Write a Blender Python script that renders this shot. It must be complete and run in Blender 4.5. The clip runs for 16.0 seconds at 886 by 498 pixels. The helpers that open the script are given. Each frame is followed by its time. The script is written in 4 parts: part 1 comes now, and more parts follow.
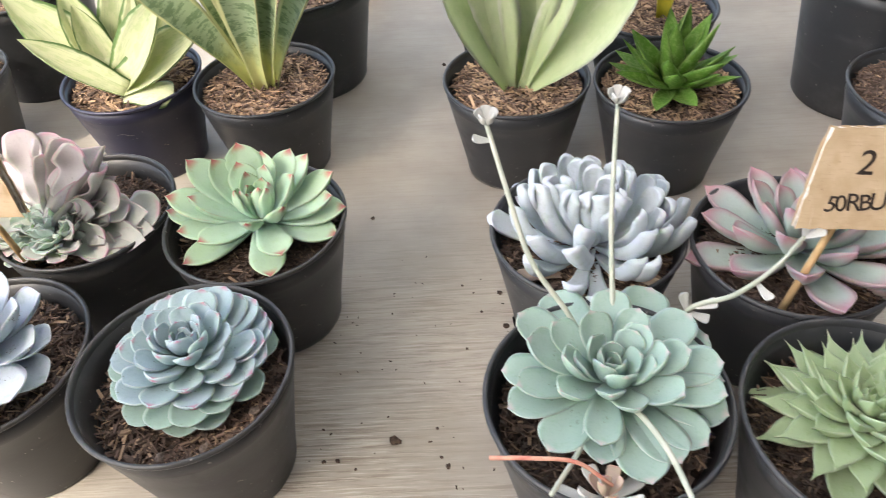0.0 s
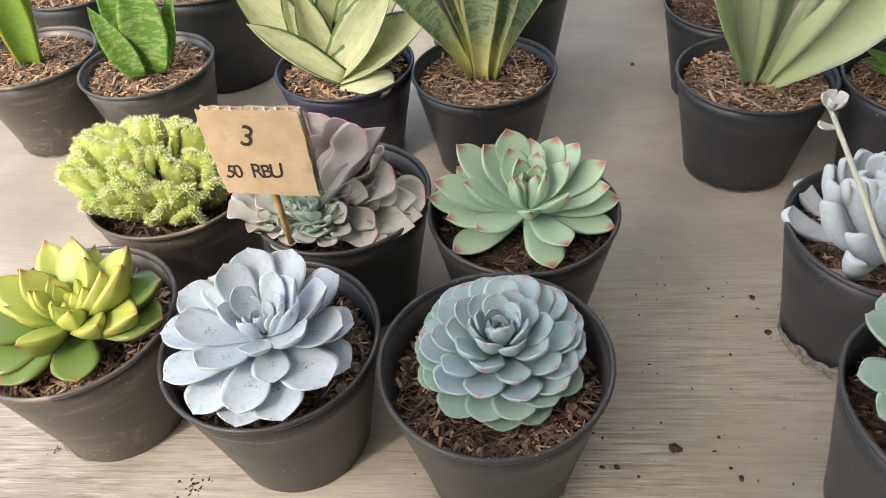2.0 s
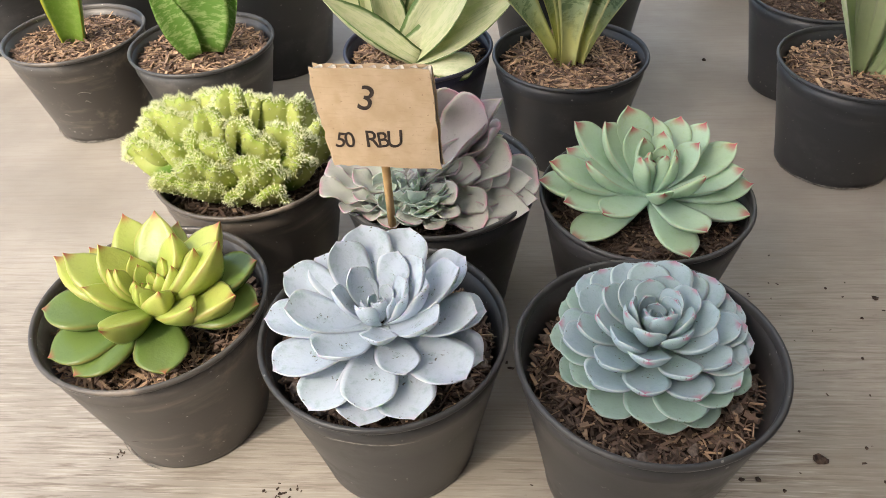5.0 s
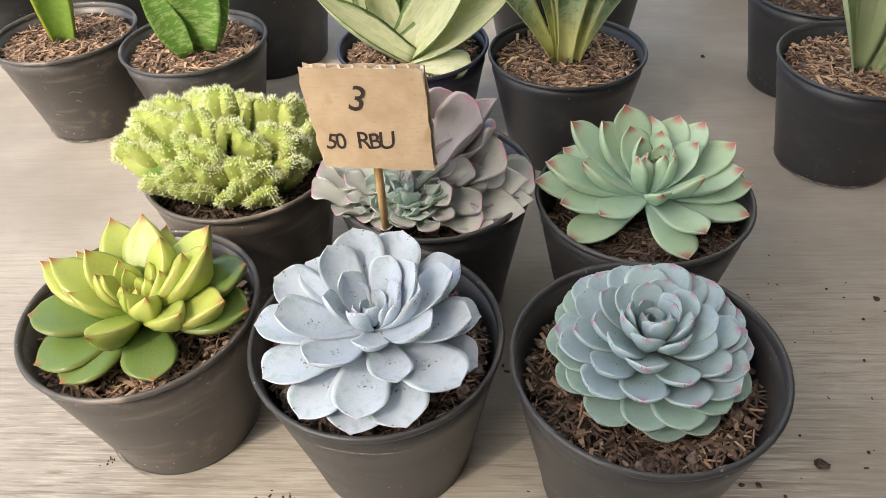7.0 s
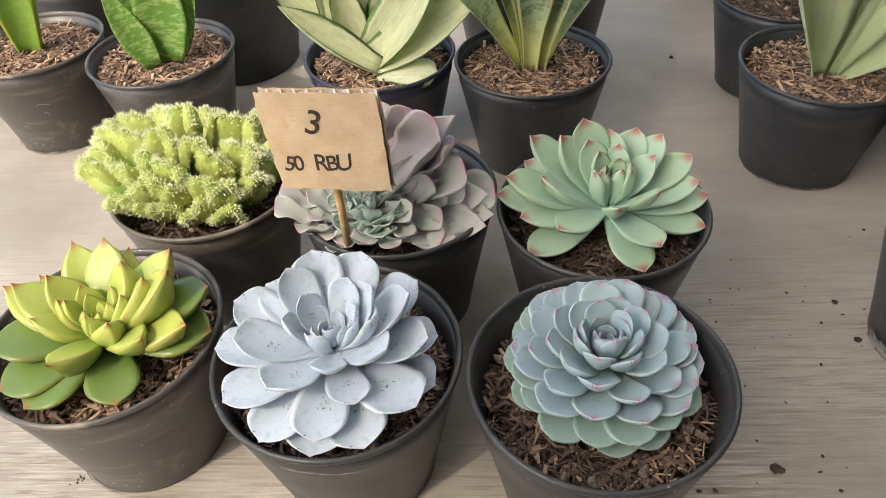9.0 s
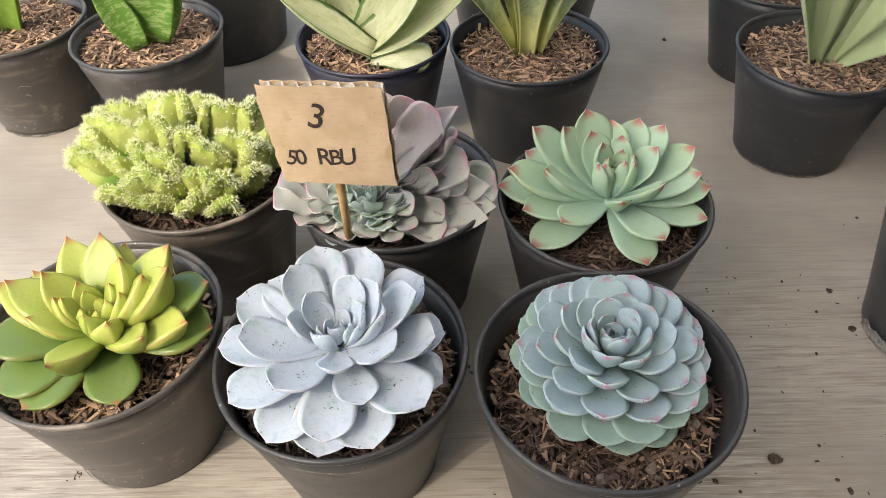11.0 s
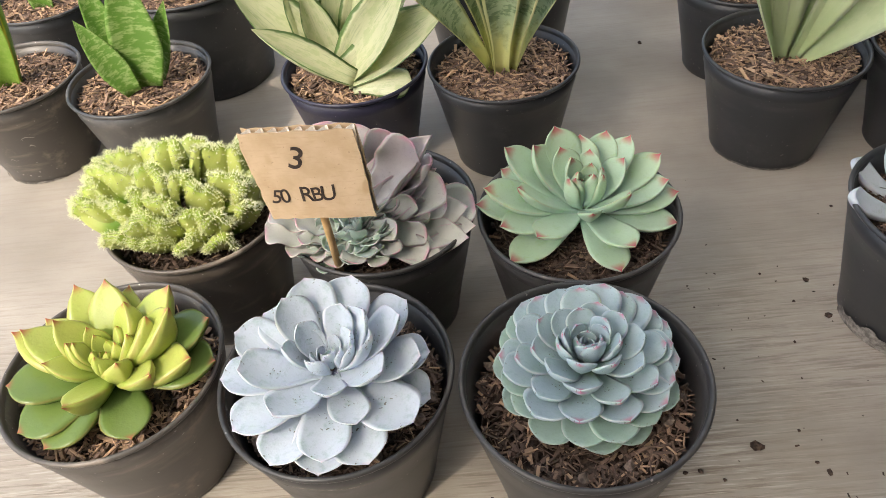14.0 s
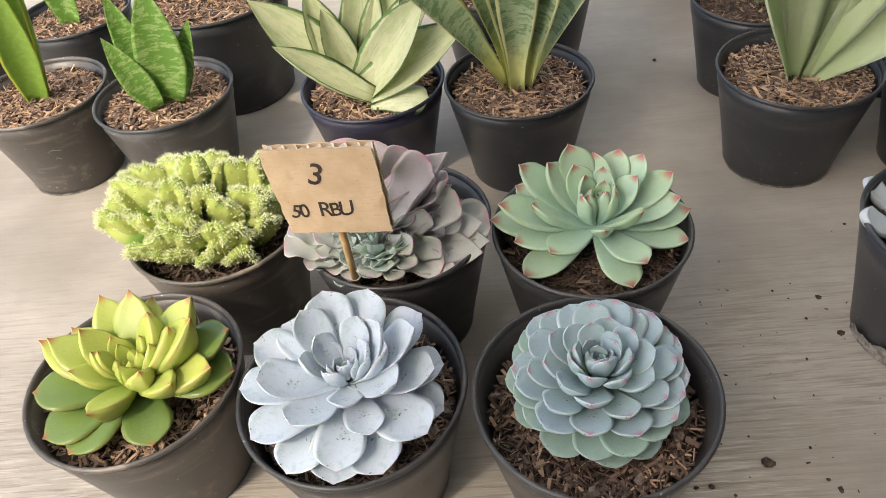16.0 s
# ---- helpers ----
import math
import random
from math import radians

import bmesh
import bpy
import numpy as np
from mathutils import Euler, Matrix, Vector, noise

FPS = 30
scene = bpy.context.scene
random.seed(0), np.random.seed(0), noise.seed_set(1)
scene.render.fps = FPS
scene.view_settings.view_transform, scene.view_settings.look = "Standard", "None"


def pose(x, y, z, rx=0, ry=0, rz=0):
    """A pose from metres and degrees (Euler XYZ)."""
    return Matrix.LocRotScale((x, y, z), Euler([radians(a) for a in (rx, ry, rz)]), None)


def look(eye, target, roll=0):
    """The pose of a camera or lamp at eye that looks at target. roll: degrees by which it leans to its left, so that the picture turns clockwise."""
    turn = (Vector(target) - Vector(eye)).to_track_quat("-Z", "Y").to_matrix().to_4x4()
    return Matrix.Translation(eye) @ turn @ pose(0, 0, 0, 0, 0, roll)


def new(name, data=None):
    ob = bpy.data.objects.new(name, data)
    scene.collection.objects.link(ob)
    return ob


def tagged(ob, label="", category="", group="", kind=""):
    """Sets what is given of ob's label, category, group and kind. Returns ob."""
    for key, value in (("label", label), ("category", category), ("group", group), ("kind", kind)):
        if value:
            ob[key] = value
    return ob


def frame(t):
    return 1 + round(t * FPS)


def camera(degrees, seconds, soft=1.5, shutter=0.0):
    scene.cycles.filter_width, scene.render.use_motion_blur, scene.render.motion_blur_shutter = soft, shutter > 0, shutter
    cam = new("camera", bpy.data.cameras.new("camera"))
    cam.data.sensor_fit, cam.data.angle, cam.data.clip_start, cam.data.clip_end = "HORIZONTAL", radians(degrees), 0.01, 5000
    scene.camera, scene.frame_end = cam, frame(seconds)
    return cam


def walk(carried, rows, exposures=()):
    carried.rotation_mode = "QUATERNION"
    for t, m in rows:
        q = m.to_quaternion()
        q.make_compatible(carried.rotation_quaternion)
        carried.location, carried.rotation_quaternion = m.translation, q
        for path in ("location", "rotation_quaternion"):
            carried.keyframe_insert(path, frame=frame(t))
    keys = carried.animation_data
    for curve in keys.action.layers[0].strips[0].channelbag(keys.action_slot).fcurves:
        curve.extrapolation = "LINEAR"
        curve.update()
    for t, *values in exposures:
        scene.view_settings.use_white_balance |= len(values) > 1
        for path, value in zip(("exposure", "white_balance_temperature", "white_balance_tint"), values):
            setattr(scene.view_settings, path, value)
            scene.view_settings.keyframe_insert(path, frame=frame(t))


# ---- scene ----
cam = camera(62.6, 16.0, 0.6, 0.4)
PATH = [
    (0, (0.081, 0.02, 0.481), (0.009, 1.448, -0.917), -5.0),
    (0.5, (0.038, 0.025, 0.478), (-0.065, 1.475, -0.896), -4.7),
    (1, (-0.025, 0.025, 0.477), (-0.16, 1.474, -0.895), -5.7),
    (1.5, (-0.077, 0.019, 0.469), (-0.26, 1.465, -0.901), -6.0),
    (2, (-0.096, 0.024, 0.462), (-0.273, 1.479, -0.897), -5.8),
    (2.5, (-0.124, 0.026, 0.444), (-0.292, 1.486, -0.912), -4.9),
    (3, (-0.147, 0.04, 0.434), (-0.281, 1.527, -0.897), -3.9),
    (3.5, (-0.171, 0.037, 0.427), (-0.323, 1.536, -0.889), -4.1),
    (4, (-0.18, 0.041, 0.425), (-0.333, 1.542, -0.888), -4.3),
    (4.5, (-0.188, 0.038, 0.421), (-0.336, 1.542, -0.89), -3.8),
    (4.7, (-0.188, 0.04, 0.416), (-0.325, 1.535, -0.905), -3.5),
    (6.8, (-0.185, 0.046, 0.415), (-0.317, 1.537, -0.912), -4.0),
    (7, (-0.185, 0.051, 0.413), (-0.319, 1.538, -0.918), -3.8),
    (7.5, (-0.176, 0.055, 0.415), (-0.3, 1.539, -0.92), -3.9),
    (8, (-0.169, 0.056, 0.428), (-0.285, 1.552, -0.895), -4.5),
    (8.5, (-0.164, 0.058, 0.43), (-0.283, 1.555, -0.89), -4.4),
    (8.7, (-0.165, 0.058, 0.429), (-0.28, 1.545, -0.904), -4.3),
    (10.8, (-0.18, 0.074, 0.436), (-0.223, 1.491, -0.974), -2.6),
    (11, (-0.182, 0.071, 0.436), (-0.229, 1.487, -0.976), -2.6),
    (11.5, (-0.177, 0.07, 0.437), (-0.236, 1.498, -0.963), -2.9),
    (12, (-0.169, 0.076, 0.452), (-0.246, 1.509, -0.941), -4.8),
    (12.5, (-0.162, 0.074, 0.45), (-0.239, 1.493, -0.956), -5.7),
    (13, (-0.137, 0.075, 0.474), (-0.199, 1.497, -0.931), -8.4),
    (13.5, (-0.154, 0.065, 0.468), (-0.238, 1.474, -0.949), -8.8),
    (14, (-0.161, 0.06, 0.463), (-0.242, 1.48, -0.944), -7.7),
    (14.5, (-0.163, 0.053, 0.471), (-0.269, 1.492, -0.915), -7.9),
    (15, (-0.16, 0.056, 0.47), (-0.273, 1.493, -0.916), -8.4),
    (15.5, (-0.16, 0.056, 0.468), (-0.27, 1.492, -0.919), -8.0),
    (16, (-0.16, 0.054, 0.471), (-0.28, 1.499, -0.908), -8.2),
]
walk(cam, [(t, look(eye, target, roll)) for t, eye, target, roll in PATH], [(0.0, 2.32, 6850, 9), (0.7, 2.12, 6900, 9), (1.5, 1.82, 7000, 9), (3.5, 1.56, 7000, 9), (8.7, 1.58, 7000, 9), (12.5, 1.64, 7000, 9), (16.0, 1.61, 7000, 9)])

# world, sun; an added unseen translucent sheet (below) shades most of the table
world = bpy.data.worlds.new("sky")
scene.world = world
world.use_nodes = True
sky = world.node_tree.nodes.new("ShaderNodeTexSky")
sky.sky_type, sky.sun_disc = "NISHITA", False
sky.sun_elevation, sky.sun_rotation = radians(50), radians(-141)
sky.dust_density = 3.0
world.node_tree.nodes["Background"].inputs["Strength"].default_value = 0.15
world.node_tree.links.new(sky.outputs[0], world.node_tree.nodes["Background"].inputs["Color"])
sun = new("sun", bpy.data.lights.new("sun", "SUN"))
sun.data.energy, sun.data.angle, sun.data.color = 0.78, radians(1.8), (1.0, 0.94, 0.86)
sun.matrix_world = look((-0.40 * 5, -0.503 * 5, 0.766 * 5), (0, 0, 0))


# ---------------------------------------------------------------- materials
class Mat:
    """A small wrapper round one node material."""

    def __init__(self, name, rough=0.6, spec=0.4):
        self.m = bpy.data.materials.new(name)
        self.m.use_nodes = True
        self.t = self.m.node_tree
        self.b = self.t.nodes["Principled BSDF"]
        self.b.inputs["Roughness"].default_value = rough
        self.b.inputs["Specular IOR Level"].default_value = spec

    def node(self, kind, **inputs):
        n = self.t.nodes.new(kind)
        for key, value in inputs.items():
            self.put(n.inputs[key.replace("_", " ")], value)
        return n

    def put(self, socket, value):
        if isinstance(value, bpy.types.NodeSocket):
            self.t.links.new(value, socket)
        elif isinstance(value, tuple) and len(value) == 3 and socket.type == "RGBA":
            socket.default_value = (*value, 1)
        else:
            socket.default_value = value

    def coords(self, kind="Object", scale=(1, 1, 1)):
        m = self.node("ShaderNodeMapping", Scale=scale)
        self.t.links.new(self.t.nodes.new("ShaderNodeTexCoord").outputs[kind], m.inputs["Vector"])
        return m.outputs[0]

    def noise(self, scale, detail=4.0, vec=None, rough=0.55):
        n = self.node("ShaderNodeTexNoise", Scale=scale, Detail=detail, Roughness=rough)
        self.t.links.new(vec or self.coords(), n.inputs["Vector"])
        return n.outputs["Fac"]

    def ramp(self, fac, lo, hi):
        n = self.node("ShaderNodeMapRange", From_Min=lo, From_Max=hi)
        n.interpolation_type = "SMOOTHSTEP"
        self.t.links.new(fac, n.inputs["Value"])
        return n.outputs[0]

    def math(self, op, a, b=0.0):
        n = self.t.nodes.new("ShaderNodeMath")
        n.operation = op
        self.put(n.inputs[0], a)
        self.put(n.inputs[1], b)
        return n.outputs[0]

    def mix(self, fac, a, b):
        n = self.t.nodes.new("ShaderNodeMix")
        n.data_type = "RGBA"
        self.put(n.inputs[0], fac)
        self.put(n.inputs[6], a)
        self.put(n.inputs[7], b)
        return n.outputs[2]

    def colour(self, c):
        self.put(self.b.inputs["Base Color"], c)

    def rough(self, r):
        self.put(self.b.inputs["Roughness"], r)

    def bump(self, height, strength=0.3, distance=0.001):
        n = self.node("ShaderNodeBump", Strength=strength, Distance=distance, Height=height)
        self.t.links.new(n.outputs[0], self.b.inputs["Normal"])

    def chance(self):
        return self.t.nodes.new("ShaderNodeObjectInfo").outputs["Random"]

    def island(self):
        return self.t.nodes.new("ShaderNodeNewGeometry").outputs["Random Per Island"]

    def leaf_uv(self):
        """(across: 0 in the middle to 1 at the margin, along: 0 to 1)"""
        n = self.t.nodes.new("ShaderNodeSeparateXYZ")
        self.t.links.new(self.t.nodes.new("ShaderNodeUVMap").outputs[0], n.inputs[0])
        across = self.math("ABSOLUTE", self.math("MULTIPLY", self.math("SUBTRACT", n.outputs[0], 0.5), 2.0))
        return across, n.outputs[1]


def table_material():
    m = Mat("weathered_board", 0.55, 0.35)
    fine = m.noise(1.0, 5.0, m.coords("Object", (17, 300, 1)), 0.7)
    hair = m.noise(1.0, 3.0, m.coords("Object", (26, 620, 1)), 0.6)
    mid = m.noise(1.0, 4.0, m.coords("Object", (8, 70, 1)), 0.6)
    patch = m.noise(4.0, 3.0)
    stain = m.noise(1.0, 4.0, m.coords("Object", (5, 7, 1)))
    sep = m.t.nodes.new("ShaderNodeSeparateXYZ")
    m.t.links.new(m.coords(), sep.inputs[0])
    worn = m.math("MULTIPLY", m.ramp(m.math("ADD", sep.outputs[1], m.math("MULTIPLY", patch, 0.25)), -0.03, -0.36), m.ramp(patch, 0.28, 0.55))
    c = m.mix(m.ramp(stain, 0.3, 0.7), (0.295, 0.262, 0.218), (0.42, 0.38, 0.325))
    c = m.mix(m.math("MULTIPLY", m.ramp(mid, 0.46, 0.70), 0.30), c, (0.32, 0.27, 0.22))
    lines = m.math("MULTIPLY", m.ramp(fine, 0.47, 0.62), m.math("ADD", m.math("MULTIPLY", worn, 0.8), 0.13))
    c = m.mix(m.math("MULTIPLY", lines, 1.0), c, (0.20, 0.165, 0.13))
    c = m.mix(m.math("MULTIPLY", m.math("MULTIPLY", m.ramp(hair, 0.5, 0.64), worn), 0.5), c, (0.60, 0.55, 0.48))
    c = m.mix(m.math("MULTIPLY", m.ramp(m.noise(300.0, 3.0), 0.66, 0.74), 0.25), c, (0.25, 0.21, 0.17))
    c = m.mix(m.math("MULTIPLY", m.ramp(m.noise(14.0, 6.0, None, 0.65), 0.50, 0.72), 0.30), c, (0.27, 0.235, 0.20))
    m.colour(c)
    m.bump(m.math("ADD", fine, m.math("MULTIPLY", hair, 0.5)), 0.35, 0.0006)
    return m.m


def plastic(name, dark, dust, amount):
    m = Mat(name, 0.42, 0.45)
    grime = m.ramp(m.noise(22.0, 5.0, None, 0.65), 0.52, 0.8)
    smear = m.ramp(m.noise(1.0, 4.0, m.coords("Object", (14, 14, 70))), 0.55, 0.85)
    c = m.mix(m.math("MULTIPLY", grime, amount), dark, dust)
    c = m.mix(m.math("MULTIPLY", smear, amount * 0.7), c, dust)
    c = m.mix(m.math("MULTIPLY", m.ramp(m.noise(240.0, 2.0), 0.70, 0.76), amount), c, (0.4, 0.38, 0.35))
    m.colour(c)
    m.rough(m.math("ADD", m.math("MULTIPLY", grime, 0.3), 0.38))
    m.bump(m.noise(180.0, 3.0), 0.08, 0.0008)
    return m.m


def chips_material(name, tan, shade=1.0):
    m = Mat(name, 0.85, 0.2)
    r = m.island()
    c = m.mix(m.ramp(r, 0.0, 1.0 - tan), (0.095, 0.068, 0.056), (0.25, 0.168, 0.128))
    c = m.mix(m.ramp(r, 0.88 - tan, 1.0), c, (0.62, 0.42, 0.27))
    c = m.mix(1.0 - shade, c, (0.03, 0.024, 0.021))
    grain = m.noise(900.0, 2.0)
    c = m.mix(m.math("MULTIPLY", grain, 0.35), c, (0.09, 0.055, 0.04))
    m.colour(c)
    m.bump(grain, 0.4, 0.0006)
    return m.m


def soil_material():
    m = Mat("potting_soil", 0.95, 0.1)
    n = m.noise(260.0, 5.0)
    m.colour(m.mix(m.ramp(n, 0.35, 0.7), (0.040, 0.029, 0.024), (0.12, 0.082, 0.062)))
    m.bump(n, 0.8, 0.002)
    return m.m


def succulent(name, young, old, tip, margin, tip_from=0.9, margin_from=0.85, bloom=0.0, spots=0.0, rough=0.5, scale=70.0, tip_amount=1.0, margin_amount=0.6, bloom_colour=(0.72, 0.76, 0.80), sss=0.12, unit=0.06, spot=0.5, some=0.0):
    """Fleshy leaf: colour varies leaf by leaf and along the leaf; coloured tip and margin, waxy bloom, brown spots."""
    m = Mat(name, rough, 0.35)
    across, along = m.leaf_uv()
    scale = scale * unit
    soft = m.noise(scale, 3.0)
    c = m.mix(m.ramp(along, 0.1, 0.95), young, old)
    c = m.mix(m.math("MULTIPLY", m.chance(), 0.35), c, young)
    c = m.mix(m.math("MULTIPLY", m.ramp(soft, 0.35, 0.75), 0.25), c, tuple(v * 0.72 for v in old))
    if bloom:
        waxy = m.ramp(m.noise(scale * 2.2, 5.0, None, 0.7), 0.26, 0.50)
        c = m.mix(m.math("MULTIPLY", waxy, bloom), c, bloom_colour)
    edge = m.math("MULTIPLY", m.ramp(across, margin_from, 1.0), m.ramp(along, 0.25, 0.6))
    c = m.mix(m.math("MULTIPLY", edge, margin_amount), c, margin)
    c = m.mix(m.math("MULTIPLY", m.ramp(m.noise(scale * 9.0, 2.0), 0.55, 0.75), 0.14), c, tuple(v * 0.55 for v in young))
    c = m.mix(m.math("MULTIPLY", m.ramp(m.math("ADD", along, m.math("MULTIPLY", m.math("SUBTRACT", soft, 0.5), 0.08)), tip_from, 1.0), m.math("MULTIPLY", m.math("MULTIPLY", m.ramp(across, 0.85, spot), m.ramp(m.chance(), some - 0.1, some)), tip_amount)), c, tip)
    if spots:
        dots = m.ramp(m.noise(480.0 * unit, 3.0), 0.62, 0.66)
        c = m.mix(m.math("MULTIPLY", m.math("MULTIPLY", dots, m.ramp(m.noise(50.0 * unit, 2.0), 0.48, 0.60)), spots), c, (0.10, 0.085, 0.06))
    m.colour(c)
    m.bump(m.noise(420.0 * unit, 3.0), 0.25, 0.0006)
    m.b.inputs["Subsurface Weight"].default_value = sss
    m.b.inputs["Subsurface Radius"].default_value = (0.6, 1.0, 0.3)
    m.b.inputs["Subsurface Scale"].default_value = 0.004
    return m.m


def sword(name, ground, band, margin, margin_from, band_amount=0.8, base=None, streak=0.0, cross=90.0, base_to=0.42, side=5):
    """Strap leaf with ragged cross bands, dark streaks along it, a coloured margin and a paler foot."""
    m = Mat(name, 0.38, 0.45)
    across, along = m.leaf_uv()
    zig = m.noise(1.0, 4.0, m.coords("UV", (side, cross / 3.5, 1)), 0.7)
    c = m.mix(m.math("MULTIPLY", m.ramp(zig, 0.47, 0.58), band_amount), ground, band)
    wander = m.math("MULTIPLY", m.math("SUBTRACT", m.noise(1.0, 3.0, m.coords("UV", (3, 9, 1))), 0.5), 0.22)
    if streak:
        lines = m.noise(1.0, 4.0, m.coords("UV", (26, 2.2, 1)), 0.6)
        dark = m.math("MULTIPLY", m.ramp(m.math("ADD", lines, m.math("MULTIPLY", across, 0.10)), 0.60, 0.68), streak)
        c = m.mix(dark, c, margin)
    c = m.mix(m.ramp(m.math("ADD", across, wander), margin_from, margin_from + 0.07), c, margin)
    if base:
        c = m.mix(m.ramp(m.math("ADD", along, wander), base_to, 0.13), c, base)
    c = m.mix(m.math("MULTIPLY", m.noise(7.0, 4.0), 0.25), c, tuple(v * 0.6 for v in ground))
    m.colour(c)
    m.bump(m.noise(1.0, 3.0, m.coords("UV", (60, 3, 1))), 0.15, 0.0008)
    glow = m.node("ShaderNodeBsdfTranslucent", Color=c)
    blend = m.node("ShaderNodeMixShader", Fac=0.32)
    m.t.links.new(m.b.outputs[0], blend.inputs[1])
    m.t.links.new(glow.outputs[0], blend.inputs[2])
    m.t.links.new(blend.outputs[0], m.t.nodes["Material Output"].inputs["Surface"])
    return m.m


def plain(name, a, b, scale, rough=0.7, bump=0.2):
    m = Mat(name, rough, 0.3)
    n = m.noise(scale, 5.0)
    m.colour(m.mix(m.ramp(n, 0.3, 0.7), a, b))
    m.bump(n, bump, 0.001)
    return m.m


BOARD = table_material()
BLACK = plastic("black_pot_plastic", (0.038, 0.039, 0.042), (0.14, 0.135, 0.13), 0.42)
SLATE = plastic("greyed_pot_plastic", (0.041, 0.040, 0.040), (0.165, 0.152, 0.144), 0.45)
DUSTY = plastic("dusty_pot_plastic", (0.085, 0.076, 0.068), (0.38, 0.31, 0.25), 0.95)
GREYED = plastic("sun_greyed_plastic", (0.058, 0.056, 0.054), (0.26, 0.235, 0.215), 0.7)
MUDDY = plastic("mud_stained_plastic", (0.105, 0.088, 0.074), (0.42, 0.34, 0.27), 1.0)
NAVY = plastic("navy_pot_plastic", (0.030, 0.029, 0.052), (0.10, 0.10, 0.13), 0.35)
SOIL = soil_material()
CHIPS = chips_material("dark_bark", 0.06, 0.9)
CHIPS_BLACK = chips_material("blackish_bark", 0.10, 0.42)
CHIPS_TAN = chips_material("tan_bark", 0.52)
LEAF = {
    "dusk": succulent("grey_mauve_leaf", (0.35, 0.42, 0.35), (0.46, 0.45, 0.41), (0.54, 0.31, 0.37), (0.56, 0.35, 0.41), 0.95, 0.91, bloom=0.3, rough=0.6, spots=0.2, bloom_colour=(0.51, 0.51, 0.475), margin_amount=0.8),
    "yellow": succulent("yellow_green_leaf", (0.20, 0.28, 0.05), (0.465, 0.505, 0.125), (0.34, 0.06, 0.05), (0.38, 0.20, 0.09), 0.87, 0.88, rough=0.28, spot=0.7, scale=45.0, margin_amount=0.40, sss=0.2),
    # olive outer leaves; shade beneath the upper leaves is painted into the colour
    "olive_shaded": succulent("olive_shaded_leaf", (0.10, 0.165, 0.04), (0.15, 0.215, 0.055), (0.34, 0.08, 0.04), (0.36, 0.17, 0.07), 0.92, 0.90, rough=0.26, scale=45.0, margin_amount=0.3, sss=0.15),
    "teal": succulent("grey_green_leaf", (0.23, 0.34, 0.27), (0.25, 0.35, 0.295), (0.40, 0.14, 0.18), (0.42, 0.44, 0.42), 0.97, 0.90, bloom=0.3, spots=0.6, rough=0.6, tip_amount=0.5, bloom_colour=(0.30, 0.42, 0.38)),
    "white": succulent("white_blue_leaf", (0.35, 0.44, 0.45), (0.37, 0.46, 0.50), (0.56, 0.46, 0.54), (0.68, 0.68, 0.72), 0.95, 0.88, bloom=0.85, spots=0.95, rough=0.7, bloom_colour=(0.51, 0.57, 0.645)),
    "blue": succulent("blue_green_leaf", (0.31, 0.45, 0.34), (0.27, 0.365, 0.385), (0.40, 0.05, 0.13), (0.52, 0.555, 0.565), 0.925, 0.86, bloom=0.45, spots=0.8, rough=0.6, tip_amount=0.85, margin_amount=0.6, bloom_colour=(0.375, 0.46, 0.525), spot=0.15, some=0.25),
    "agave": succulent("mint_leaf", (0.34, 0.50, 0.40), (0.36, 0.49, 0.25), (0.38, 0.02, 0.05), (0.48, 0.28, 0.18), 0.85, 0.94, bloom=0.40, rough=0.5, margin_amount=0.30, spot=0.4, bloom_colour=(0.44, 0.58, 0.49)),
    "mint": succulent("pale_mint_leaf", (0.26, 0.39, 0.32), (0.265, 0.385, 0.31), (0.55, 0.38, 0.40), (0.58, 0.60, 0.56), 0.93, 0.90, bloom=0.4, spots=0.45, rough=0.6, bloom_colour=(0.36, 0.45, 0.41), spot=0.2),
    "star": succulent("fresh_green_leaf", (0.29, 0.38, 0.18), (0.20, 0.29, 0.12), (0.46, 0.44, 0.32), (0.44, 0.50, 0.36), 0.9, 0.8, bloom=0.45, rough=0.55, bloom_colour=(0.38, 0.45, 0.31)),
    "grey": succulent("powdery_grey_leaf", (0.40, 0.48, 0.44), (0.42, 0.47, 0.46), (0.50, 0.53, 0.57), (0.52, 0.55, 0.58), 0.9, 0.9, bloom=0.85, spots=0.1, rough=0.85, bloom_colour=(0.53, 0.575, 0.61)),
    "red": succulent("red_edged_leaf", (0.32, 0.42, 0.35), (0.34, 0.39, 0.35), (0.42, 0.13, 0.19), (0.42, 0.12, 0.18), 0.72, 0.50, bloom=0.30, rough=0.5, margin_amount=0.5, tip_amount=0.75, spot=0.8, bloom_colour=(0.48, 0.56, 0.54)),
    "pink": succulent("mauve_leaf", (0.38, 0.38, 0.355), (0.485, 0.425, 0.435), (0.58, 0.32, 0.39), (0.60, 0.37, 0.44), 0.95, 0.91, bloom=0.3, rough=0.6, spots=0.2, bloom_colour=(0.55, 0.505, 0.515), margin_amount=0.9),
    "jade": succulent("pale_green_leaf", (0.28, 0.44, 0.34), (0.36, 0.46, 0.36), (0.56, 0.40, 0.40), (0.60, 0.56, 0.52), 0.95, 0.88, bloom=0.3, rough=0.6),
    "dry": succulent("withered_leaf", (0.42, 0.30, 0.24), (0.50, 0.38, 0.30), (0.5, 0.3, 0.25), (0.45, 0.3, 0.25), 0.9, 0.9, rough=0.8),
}
